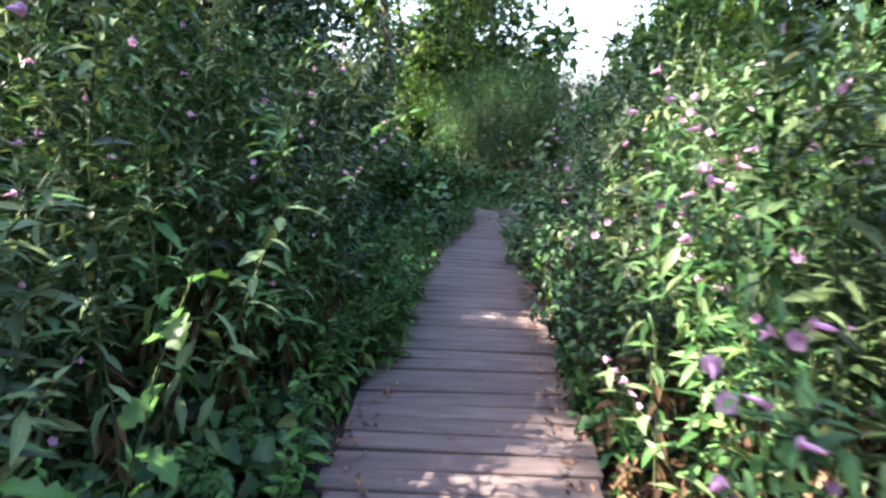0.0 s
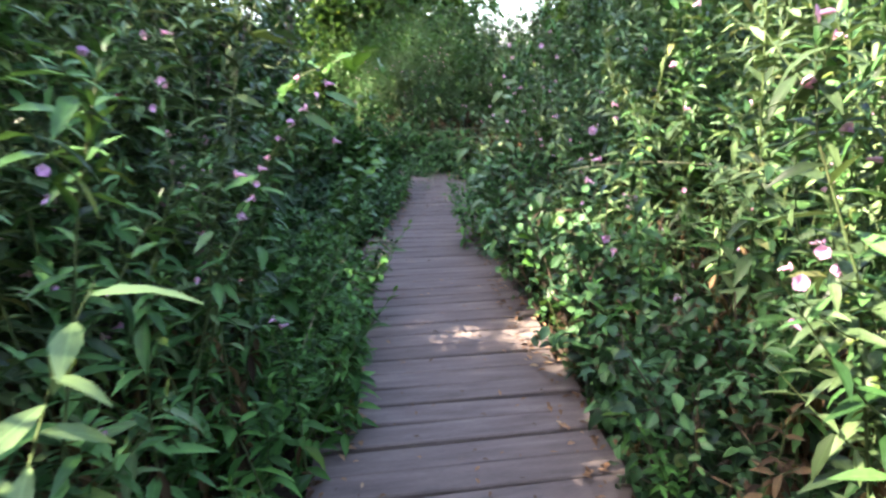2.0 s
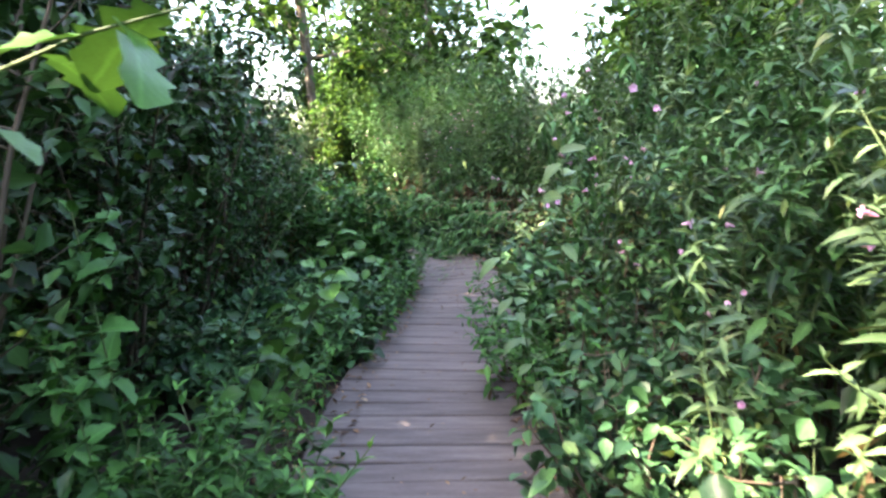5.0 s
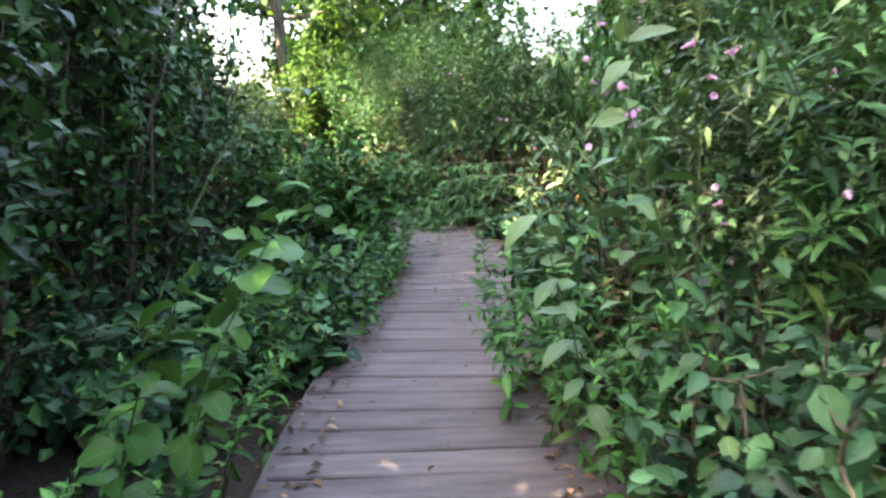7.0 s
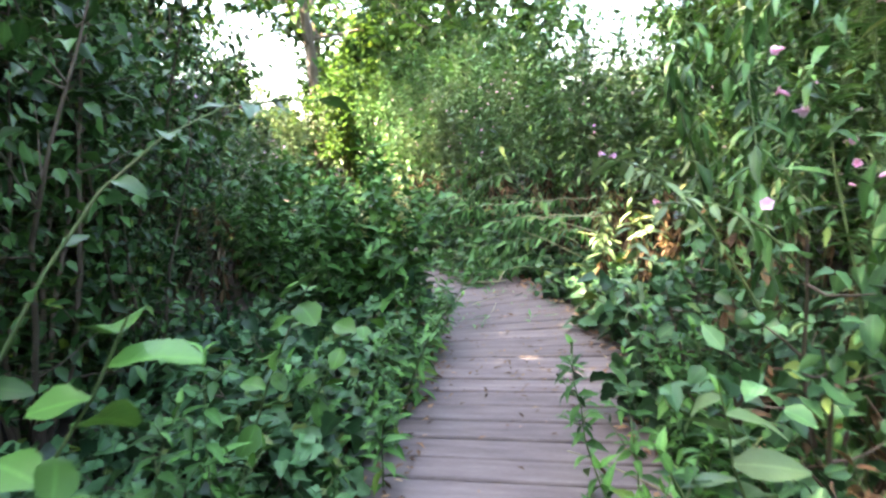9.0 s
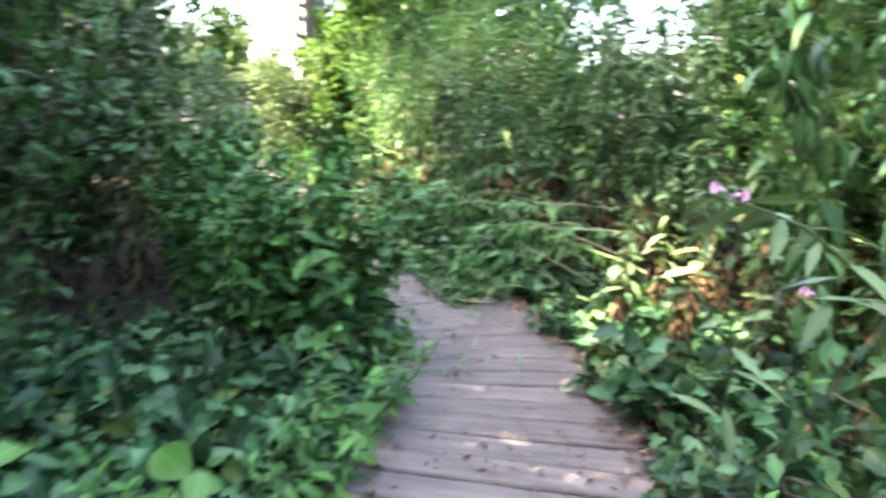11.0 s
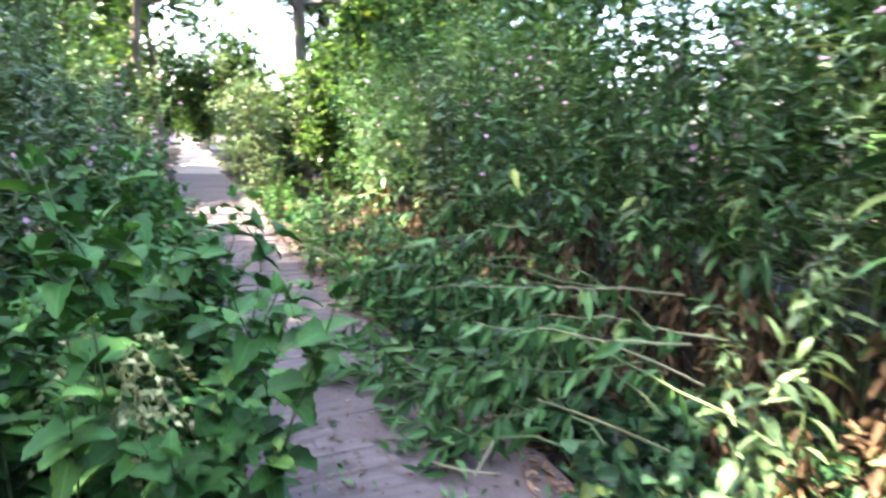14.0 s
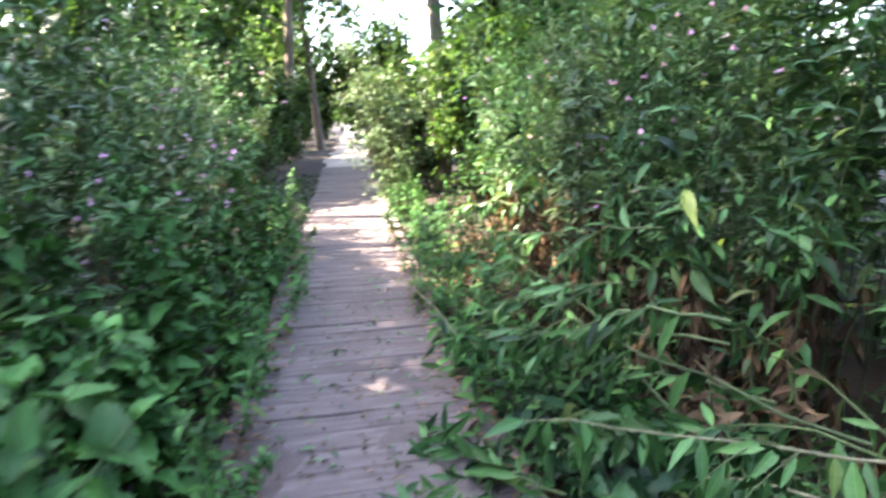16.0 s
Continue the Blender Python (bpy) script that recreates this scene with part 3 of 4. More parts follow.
far = [bush("bush", 4.2, 2.0, br, 11, 10, 22, 0.33, None, M_TREE, "large leafy bush at the edge of the wood", group="woodland bushes", spread=0.2) for _ in range(2)]
plant_trees(far, [(6.2, 2.0), (6.4, 5.6), (6.4, 9.2), (6.2, 13.0), (1.4, 18.2), (-0.4, 20.2), (-1.4, 24.6), (-2.6, 28.6), (-9.0, 43.0), (7.4, 16.5), (0.6, 27.0), (-5.6, 3.0), (-4.2, 5.8), (-4.6, 9.6), (-6.4, 12.9), (-8.4, 18.6), (-9.2, 21.8), (-10.8, 25.4), (-12.4, 29.0), (-14.0, 33.4), (-16.8, 39.0), (-20.5, 49.0), (-17.5, 52.0), (-13.5, 50.0), (-4.6, -1.4), (5.0, -1.6), (-2.4, -5.4), (2.8, -5.6), (-0.5, -9.0)], 0.8, 1.15)

for x, y, turn, wide, up in ((-4.3, 12.4, 20, 1.0, 0.62), (-4.9, 14.2, 130, 1.0, 0.6), (-5.6, 16.4, 220, 1.0, 0.62), (-3.8, 10.8, 300, 1.0, 0.7), (3.4, 9.4, 40, 1.2, 1.4), (3.3, 10.9, 170, 1.2, 1.45)):
    copy_thing(woody[0], pose(x, y, -0.05, 0, 0, turn) @ Matrix.Diagonal((wide, wide, up, 1)))
for x, y, turn, up in ((-11.6, 38.5, 20, 1.25), (-14.2, 40.0, 140, 1.1), (-16.6, 38.6, 260, 1.3), (-9.2, 37.0, 80, 1.4)):
    copy_thing(far[0], pose(x, y, -0.05, 0, 0, turn) @ Matrix.Diagonal((1.0, 1.0, up, 1)))
# ring of bushes added outside the view to cut light from the low sky
shade_belt = np.random.default_rng(19)
for k in range(30):
    a = radians(-62 - 236 * k / 29)
    r = 17.0 + shade_belt.uniform(-1.5, 2.5)
    copy_thing(far[k % 2], pose(r * math.sin(a), 6 + r * math.cos(a), -0.1, 0, 0, shade_belt.uniform(0, 360)) @ Matrix.Diagonal((1.5, 1.5, shade_belt.uniform(1.7, 2.4), 1)))
for x, y, turn, wide, up in ((-2.0, 7.0, 30, 1.3, 1.5), (-2.15, 5.5, 160, 1.3, 1.5), (-2.5, 7.7, 250, 1.2, 1.35), (-1.3, 8.5, 110, 0.75, 0.98), (-1.8, 10.2, 200, 0.9, 1.1)):
    copy_thing(hedge[2], pose(x, y, -0.05, 0, 0, turn) @ Matrix.Diagonal((wide, wide, up, 1)))

# ---- willowherb banks ----
hr = np.random.default_rng(21)
BANK = "flowering willowherb plants"
tall_herb = [plant("willowherb", herb_arrays(h, hr, 9, 22, 0.15, bare=0.34, flowers=fl, dead=20, width=0.25), mat, "tall willowherb with narrow leaves and pink flowers", "plant", BANK) for h, fl, mat in ((1.75, 3, M_HERB), (1.95, 2, M_HERB_PALE), (1.6, 4, M_HERB_PALE), (2.1, 2, M_HERB_PALE), (1.85, 0, M_HERB), (1.55, 1, M_HERB), (2.0, 0, M_HERB_PALE))]
taken = []
spots = spots_on_bank(hr, 26, 0.3, 2.6, 0.7, 1.35, 0.5, 0.12, taken) + spots_on_bank(hr, 34, 2.6, 7.2, 0.95, 1.4, 0.5, 0.12, taken)
spots += spots_on_bank(hr, 22, -1.0, 8.2, 1.4, 1.9, 0.5, 0.12, taken)
spots += spots_on_bank(hr, 34, 0.9, 2.75, -1.9, -1.0, 0.75, 0.13, taken)
spots += spots_on_bank(hr, 30, 2.75, 3.9, -1.4, -0.78, 0.6, 0.12, taken)
spots += spots_on_bank(hr, 56, 10.7, 15.5, 1.25, 1.95, 0.5, 0.13, taken)
spots += spots_on_bank(hr, 38, 8.4, 10.7, 1.4, 2.3, 0.5, 0.13, taken)
spots += spots_on_bank(hr, 46, 11.0, 16.5, -1.9, -0.9, 0.5, 0.13, taken)
hr.shuffle(spots)
placed(tall_herb, spots, hr, 0.82, 1.14, 5.0)


def far_herb(high=2.0, shape=LANCE_LOW, bare=0.1):
    return herb_arrays(high * RNG.uniform(0.85, 1.2), RNG, 6, 17, 0.185, shape, bare=bare, flowers=0, dead=0, sides=3, width=0.3)


THICKET = "dense tall willowherb thicket with narrow green leaves"
thicket("willowherb_thicket", THICKET, "plants", spots_on_bank(hr, 140, -1.0, 8.2, 1.3, 2.2, 0.5, 0.13) + spots_on_bank(hr, 30, 2.9, 4.2, -2.0, -1.4, 0.5, 0.15), far_herb, M_HERB)
thicket("willowherb_thicket", THICKET, "plants", spots_on_bank(hr, 120, -1.0, 9.2, 2.2, 3.2, 0.5, 0.13), lambda: far_herb(2.1, None), M_HERB)
thicket("willowherb_thicket", THICKET, "plants", spots_on_bank(hr, 165, 8.6, 20.0, 1.75, 2.6, 0.5, 0.13) + spots_on_bank(hr, 90, 11.5, 20.0, -2.8, -1.5, 0.5, 0.14), lambda: far_herb(2.4, LANCE_LOW, 0.4), M_HERB)
thicket("willowherb_thicket", THICKET, "plants", spots_on_bank(hr, 190, 9.2, 20.0, 2.4, 3.8, 0.5, 0.13), lambda: far_herb(2.65, None, 0.28), M_HERB)

# plants with large drooping leaves
droopy = [plant("willowherb", herb_arrays(h, hr, 8, 20, 0.19, bare=0.2, flowers=0, dead=14, width=0.24, hang=0.85), M_HERB, "tall willowherb with large drooping leaves", "plant", BANK) for h in (1.9, 1.7)]
placed(droopy, [(1.5, 7.55), (1.55, 7.95), (1.42, 7.2), (2.05, 9.15), (2.2, 8.8), (1.95, 8.55), (2.15, 9.6), (1.75, 8.25), (2.35, 9.9)], hr, 0.95, 1.12, 3)

# plants in full flower that lean over the boards
bloom = [plant("willowherb", herb_arrays(h, hr, 10, 18, 0.13, bare=0.2, flowers=f, bend=0.22, width=0.27), M_HERB, "flowering willowherb leaning over the boards with many pink blooms", "plant", BANK) for h, f in ((1.5, 11), (1.35, 10), (1.6, 9))]
for k, (x, y, tilt, way) in enumerate(((0.92, 1.3, 5, 75), (-0.66, 3.5, 8, -80), (0.98, 1.85, 4, 60), (0.86, 0.95, 3, 100), (-0.75, 3.9, 6, -95), (0.95, 2.3, 5, 90), (-1.6, 12.3, 3, -90), (-1.35, 11.7, 4, -80), (1.4, 7.0, 2, 90), (-1.9, 12.9, 3, -60), (0.95, 3.4, 5, 80))):
    m = pose(x, y, ground_z(x, y) - 0.02) @ pose(0, 0, 0, 0, 0, way) @ pose(0, 0, 0, -tilt, 0, 0) @ pose(0, 0, 0, 0, 0, 140 * k)
    if k < 3:
        bloom[k].matrix_basis = m
    else:
        copy_thing(bloom[k % 3], m @ Matrix.Diagonal((*[(0.9, 1.0, 1.1)[k % 3]] * 3, 1)))

# ---- low growth by the boards ----
lr = np.random.default_rng(31)
young = [plant("young_willowherb", herb_arrays(h, lr, 4, 15, 0.105, bare=0.1, flowers=0, dead=2, bend=0.3, width=0.33), M_NETTLE, "low young willowherb with bright narrow leaves", "plant", "low young plants") for h in (0.5, 0.65, 0.42, 0.75)]
low = spots_on_bank(lr, 88, 2.8, 5.3, -1.3, -0.54, 0.34, 0.085) + spots_on_bank(lr, 12, 5.3, 7.0, -1.2, -0.56, 0.34, 0.1)
low += spots_on_bank(lr, 10, 1.2, 2.4, -1.0, -0.66, 0.4, 0.1)
low += spots_on_bank(lr, 26, -0.5, 9.0, 0.62, 0.9, 0.3, 0.1)
low += spots_on_bank(lr, 34, 11.0, 18.0, 0.58, 0.95, 0.3, 0.1) + spots_on_bank(lr, 24, 12.0, 18.0, -1.0, -0.6, 0.3, 0.1)
low += spots_on_bank(lr, 26, 3.5, 5.2, -0.62, -0.44, 0.3, 0.08) + spots_on_bank(lr, 20, 5.6, 7.8, 0.5, 0.8, 0.34, 0.09) + spots_on_bank(lr, 20, 7.4, 9.4, -0.64, -0.48, 0.4, 0.08)
low += spots_on_bank(lr, 24, 10.9, 16.0, -0.62, -0.44, 0.3, 0.1) + spots_on_bank(lr, 14, 11.4, 16.0, 0.42, 0.6, 0.22, 0.1)
low += spots_on_bank(lr, 18, 6.1, 7.5, 0.32, 0.62, 0.28, 0.09)
lr.shuffle(low)
placed(young, low, lr, 0.75, 1.2, 9)
nettles = []
for h in (0.95, 1.1, 0.75, 1.0):
    nettles.append(plant("nettle", herb_arrays(h, lr, 4, 14, 0.115, HEART, 0.12, flowers=0, dead=2, bend=0.2, width=0.7), M_NETTLE, "nettle with broad toothed heart-shaped leaves", "plant", "nettles beside the boards"))
nspots = spots_on_bank(lr, 30, 9.45, 10.5, -1.05, -0.58, 0.45, 0.1) + spots_on_bank(lr, 14, 8.9, 9.5, -1.1, -0.62, 0.45, 0.1) + spots_on_bank(lr, 58, 9.3, 12.2, -1.4, -0.66, 0.45, 0.1) + spots_on_bank(lr, 10, 4.0, 5.4, -1.2, -0.62, 0.4, 0.12) + spots_on_bank(lr, 30, 12.0, 15.0, -1.3, -0.6, 0.3, 0.12)
placed(nettles, nspots, lr, 0.8, 1.2, 8)


def tassels(root, h, rng):
    """Drooping yellowish seed tassels near a nettle's top."""
    for k in range(12):
        a, z = rng.uniform(0, 6.28), h * rng.uniform(0.7, 1.0)
        t = np.linspace(0, 1, 6)[:, None]
        line = np.array([0, 0, z]) + t * np.array([[np.cos(a), np.sin(a), 0.25]]) * 0.1 - np.array([0, 0, 0.14]) * t ** 2
        d = rng.normal(0, 1, (26, 3)) * np.array([1, 1, 0.6]) - np.array([0, 0, 0.5])
        part("seed_tassel", joined([tube(line, np.linspace(0.0015, 0.0008, 6), 3), leaves(along(line, np.linspace(0.15, 1, 26)), d, rng.normal(0, 1, (26, 3)), 0.02, 0.011, None)]), M_SEED, root)


for k in range(3):
    x, y = ((0.0, 9.3), (-0.2, 9.36), (-0.06, 9.55))[k]
    n = plant("nettle", herb_arrays(1.0 - 0.08 * k, lr, 3, 13, 0.12, HEART, 0.12, flowers=0, dead=2, bend=0.15, width=0.7), M_NETTLE, "seeding nettle with drooping yellowish tassels", "plant", "nettles beside the boards")
    tassels(n, 1.0 - 0.08 * k, lr)
    n.matrix_basis = pose(x, y, ground_z(x, y) - 0.02, 3, 2, 110 * k)
bramble = [bush("bramble", 0.36, 0.42, lr, 8, 6, 7, 0.085, HEART, M_BRAMBLE, "low bramble with rounded leaves on arching stems", "bramble", "low brambles", 0.04, 0.8) for _ in range(3)]
bsp = spots_on_bank(lr, 7, 1.6, 2.6, -1.7, -0.95, 0.4, 0.2) + spots_on_bank(lr, 16, 6.4, 9.2, -1.9, -1.0, 0.4, 0.22) + spots_on_bank(lr, 20, 7.0, 9.8, -1.15, -0.74, 0.4, 0.15) + spots_on_bank(lr, 30, 8.0, 10.1, 0.66, 1.5, 0.42, 0.14) + spots_on_bank(lr, 10, 10.4, 12.0, 0.85, 1.2, 0.4, 0.15) + spots_on_bank(lr, 8, 2.6, 4.6, 0.8, 1.1, 0.4, 0.2)
placed(bramble, bsp, lr, 0.7, 1.25, 6)

# ---- withered stems and sunlit herbs in the hollow of the bend ----
wr = np.random.default_rng(61)
withered = [plant("withered_herb", herb_arrays(h, wr, 4, 12, 0.1, bare=0.15, flowers=0, dead=8, bend=0.2, width=0.3), M_DEAD, "withered brown herb with hanging dry leaves", "plant", "withered herbs under the bank") for h in (0.5, 0.65, 0.4)]
placed(withered, spots_on_bank(wr, 12, 8.8, 10.2, 1.1, 1.6, 0.5, 0.1) + spots_on_bank(wr, 46, 10.2, 14.5, 0.85, 1.25, 0.5, 0.09) + spots_on_bank(wr, 34, 1.0, 8.6, 0.62, 1.0, 0.5, 0.12), wr, 0.8, 1.2, 8)


def clad_herb(height, rng, green_from, label, material):
    """A herb with a leafy head and dry brown leaves hanging round the foot of its stem."""
    arr = herb_arrays(height, rng, 4, 13, 0.15, LANCE, green_from, 0.07, 0, 0, 0.28, hang=0.4)
    main = arr["stem"][0][:35].reshape(7, 5, 3).mean(1)
    n = int(70 * height)
    a, t = rng.uniform(0, 6.28, n), rng.uniform(0.06, green_from + 0.06, n)
    d = np.stack([np.cos(a) * 0.35, np.sin(a) * 0.35, -np.ones(n)], 1) + rng.normal(0, 0.16, (n, 3))
    out = np.stack([np.cos(a), np.sin(a), np.full(n, 0.3)], 1)
    arr["withered_leaf"] = leaves(along(main, t) + out * 0.012, d, out + rng.normal(0, 0.4, (n, 3)), 0.095 * rng.uniform(0.5, 1.15, n), 0.024, LANCE_MID, rng.uniform(-0.5, 0.35, n), 0.5)
    return plant("willowherb", arr, material, label, "plant", BANK)


CLAD = "willowherb with a leafy head and withered brown lower leaves"
# lit copies take the pale leaf, the shaded ones below take M_HERB
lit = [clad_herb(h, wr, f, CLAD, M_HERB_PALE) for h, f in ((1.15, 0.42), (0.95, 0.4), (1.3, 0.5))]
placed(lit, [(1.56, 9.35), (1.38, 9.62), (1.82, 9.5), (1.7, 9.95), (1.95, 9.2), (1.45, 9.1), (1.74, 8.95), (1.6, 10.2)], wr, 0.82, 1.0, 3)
feet = [clad_herb(h, wr, f, CLAD, M_HERB) for h, f in ((1.75, 0.42), (1.95, 0.38), (1.6, 0.45))]
placed(feet, spots_on_bank(wr, 26, 9.9, 14.5, 1.15, 1.7, 0.5, 0.16) + [(1.85, 10.4), (2.0, 9.9), (1.95, 10.9), (2.2, 9.5), (1.7, 11.2)], wr, 0.9, 1.1, 4)
# pale leaf colour carries part of the sunlight on these plants
pale_column = [clad_herb(h, wr, 0.2, "willowherb with drooping leaves in a pale sunlit colour", M_HERB_PALE) for h in (1.02, 0.85)]
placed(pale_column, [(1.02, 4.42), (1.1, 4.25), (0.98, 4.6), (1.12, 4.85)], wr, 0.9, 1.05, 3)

mixed = [bush("bush", 1.0, 0.42, wr, 9, 8, 9, 0.062, OVATE_MID, M_BRAMBLE, "low round-leaved bush among the willowherb", group="low bushes in the bank", spread=0.035, aspect=0.68) for _ in range(2)]
placed(mixed, [(-1.6, 2.6), (-1.9, 3.0), (-1.7, 2.15), (-1.35, 2.3), (-2.2, 2.6), (0.92, 3.1), (0.98, 4.0), (0.98, 4.8), (1.0, 5.5), (1.08, 5.1), (1.2, 4.45), (1.2, 5.9), (1.3, 3.5), (1.35, 2.5), (1.3, 6.9), (1.3, 7.7)], wr, 0.8, 1.2, 4)

# ---- boards ----
def boardwalk():
    root = tagged(new("boardwalk"), "weathered grey wooden boardwalk with dark gaps", "boardwalk", kind="structure")
    shapes = []
    for k in range(12):
        bm = bmesh.new()
        bmesh.ops.create_cube(bm, size=1.0)
        bmesh.ops.scale(bm, vec=(1.16, (0.146 if k < 6 else 0.154) - 0.003 * (k % 3), 0.042), verts=bm.verts)
        bmesh.ops.bevel(bm, geom=[e for e in bm.edges if abs(e.verts[0].co.x - e.verts[1].co.x) > 0.5], offset=0.006, segments=1, affect="EDGES")
        me = bpy.data.meshes.new("board")
        bm.to_mesh(me)
        bm.free()
        me.materials.append(M_BOARD)
        shapes.append(me)
    rng = np.random.default_rng(3)
    s = 0.0
    while s < SPLIT:
        x, y, h = on_way(s)
        shared_part("board", shapes[rng.integers(6) + (6 if y > 8.6 and rng.uniform() < 0.8 else 0)], pose(x + rng.normal(0, 0.012), y, -0.021 + rng.normal(0, 0.0025), rng.normal(0, 0.5), rng.normal(0, 0.3), math.degrees(h) + rng.normal(0, 0.7)), root)
        s += 0.156
    for off in (-0.45, 0.45):
        pts = np.array([(*on_way(q, off)[:2], -0.085) for q in np.arange(0, SPLIT, 0.4)])
        part("bearer", tube(pts, np.full(len(pts), 0.04), 4), M_BEARER, root)


boardwalk()


def trodden_earth():
    """Earth trodden into the gaps of the boards, thicker farther on; board edges stand out of it."""
    ss, oo = np.arange(s_at(5.0), s_at(19.0), 0.035), np.linspace(-0.6, 0.6, 35)
    rows = []
    for q in ss:
        for o in oo:
            x, y, _ = on_way(q, o)
            thick = float(np.interp(y, [5, 6.5, 8.5, 10.0, 10.6, 11.2, 12, 19], [-0.022, -0.012, -0.011, -0.007, -0.001, -0.002, -0.008, -0.010])) + 0.007 * max(0.0, abs(o) - 0.42) / 0.18
            rows.append((x, y, thick + 0.010 * noise.noise((x * 3.1, y * 3.1, 0.3)) + 0.005 * noise.noise((x * 13, y * 13, 4.0))))
    i, j = np.meshgrid(np.arange(len(ss) - 1), np.arange(len(oo) - 1), indexing="ij")
    w = len(oo)
    f = np.stack([i * w + j, i * w + j + 1, (i + 1) * w + j + 1, (i + 1) * w + j], -1).reshape(-1, 4)
    tagged(part("trodden_earth", (np.array(rows), f, np.zeros((len(rows), 2))), M_DIRT), "grey earth trodden into the gaps between the boards", "earth", kind="structure")


trodden_earth()


# ---- undergrowth and litter ----
def scattered(name, label, category, count, y0, y1, off0, off1, size, profile, aspect, material, zlow, zhigh, rng, flat=0.5, both=True):
    """Loose leaves past counting: undergrowth or litter."""
    s = rng.uniform(s_at(y0), s_at(y1), count)
    o = off0 + (off1 - off0) * rng.uniform(0, 1, count) ** 1.3
    o = o * np.where(rng.uniform(0, 1, count) < 0.5, -1, 1) if both else o
    p = np.array([on_way(a, b)[:2] for a, b in zip(s, o)])
    z = np.array([max(ground_z(x, y), 0.004 if abs(b) < 0.6 else -1) for (x, y), b in zip(p, o)]) + rng.uniform(zlow, zhigh, count)
    a = rng.uniform(0, 6.283, count)
    e = rng.normal(0, flat, count)
    d = np.stack([np.cos(a) * np.cos(e), np.sin(a) * np.cos(e), np.sin(e)], 1)
    n = np.array([0, 0, 1.0]) + rng.normal(0, flat, (count, 3))
    L = size * rng.uniform(0.5, 1.3, count)
    ob = part(name, leaves(np.column_stack([p, z]), d, n, L, L * aspect, profile, rng.uniform(-0.3, 0.4, count), 0.3), material)
    return tagged(ob, label, category, kind="stuff")


gr = np.random.default_rng(77)
scattered("undergrowth", "low mixed green undergrowth on the banks", "undergrowth", 9000, -1.0, 22.0, 0.62, 3.2, 0.075, OVATE_LOW, 0.6, M_BUSH, 0.0, 0.16, gr)
scattered("undergrowth", "low leafy growth covering the ground behind the banks", "undergrowth", 7000, -1.0, 22.0, 2.6, 6.5, 0.17, None, 0.6, M_BUSH, 0.02, 0.25, gr)
scattered("leaf_litter", "brown fallen leaves along the boardwalk edges", "leaf litter", 3200, -0.5, 16.0, 0.40, 0.85, 0.04, OVATE_LOW, 0.5, M_LITTER, 0.003, 0.014, gr, 0.12)
scattered("leaf_litter", "dry leaf scraps lying on the boards", "leaf litter", 420, 0.5, 16.0, 0.0, 0.5, 0.028, OVATE_LOW, 0.45, M_LITTER, 0.003, 0.008, gr, 0.1)


# ---- saplings with broad leaves ----
SAP = "saplings leaning over the boards"


def sapling(base, tip, count, size, profile, aspect, rng, label, shade=M_SAPLING, sag=0.15, r=0.005, flowers=0):
    """A thin woody shoot with broad leaves, each a part of its own."""
    base, tip = np.array(base, float), np.array(tip, float)
    root = tagged(new("sapling"), label, "sapling", SAP)
    root.location = base
    t = np.linspace(0, 1, 9)[:, None]
    line = (tip - base) * t + np.array([0, 0, 1.0]) * sag * np.sin(t * np.pi) + rng.normal(0, 0.006, (9, 3)) * t
    part("stem", tube(line, np.linspace(r, r * 0.3, 9), 6), M_STEM, root)
    meshes = []
    for k in range(3):
        me = build_mesh("leaf", *leaves([(0, 0, 0)], [(1, 0, 0)], [(0, 0, 1)], size, size * aspect, profile, 0.12 + 0.16 * k, 0.14, 0.05))
        me.materials.append(shade)
        meshes.append(me)
    for k in range(count):
        q = 0.22 + 0.78 * (k + 0.5) / count
        shared_part("leaf", meshes[k % 3], pose(*along(line, q), rng.normal(0, 22), rng.uniform(-25, 35), 137.5 * k + rng.normal(0, 20)) @ Matrix.Diagonal((*[rng.uniform(0.65, 1.15)] * 3, 1)), root)
    for k in range(flowers):
        q = along(line, 1.0 - 0.06 * k)
        shared_part("flower", FLOWERS[k % 4], pose(q[0], q[1], q[2] + 0.012, 0, 15 * math.sin(k * 3.0), 200 + 95.0 * k) @ Matrix.Diagonal((0.75, 0.75, 0.75, 1)), root)


sr = np.random.default_rng(41)
BROAD = "young sapling with broad bright green leaves"
sapling((-0.75, 1.35, -0.05), (-0.36, 1.3, 1.16), 12, 0.11, LOBED, 0.62, sr, "young oak shoot with lobed sunlit leaves", sag=0.1)
sapling((-0.95, 1.1, -0.05), (-0.56, 1.02, 0.88), 9, 0.13, LOBED, 0.62, sr, "young oak shoot with lobed sunlit leaves", sag=0.1)
# next three shoots: sunlight partly put into the pale leaf colour
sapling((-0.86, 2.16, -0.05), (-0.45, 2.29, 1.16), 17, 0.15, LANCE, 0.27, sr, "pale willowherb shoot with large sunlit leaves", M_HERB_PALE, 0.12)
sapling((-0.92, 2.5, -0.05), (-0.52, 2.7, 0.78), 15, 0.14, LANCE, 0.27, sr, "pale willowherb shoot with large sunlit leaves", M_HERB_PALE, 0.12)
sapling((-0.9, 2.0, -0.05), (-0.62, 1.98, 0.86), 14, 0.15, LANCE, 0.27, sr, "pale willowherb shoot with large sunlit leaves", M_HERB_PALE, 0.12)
sapling((-0.95, 4.2, 0.72), (0.03, 3.86, 1.53), 15, 0.125, LOBED, 0.6, sr, "young oak shoot with lobed sunlit leaves", sag=0.22)
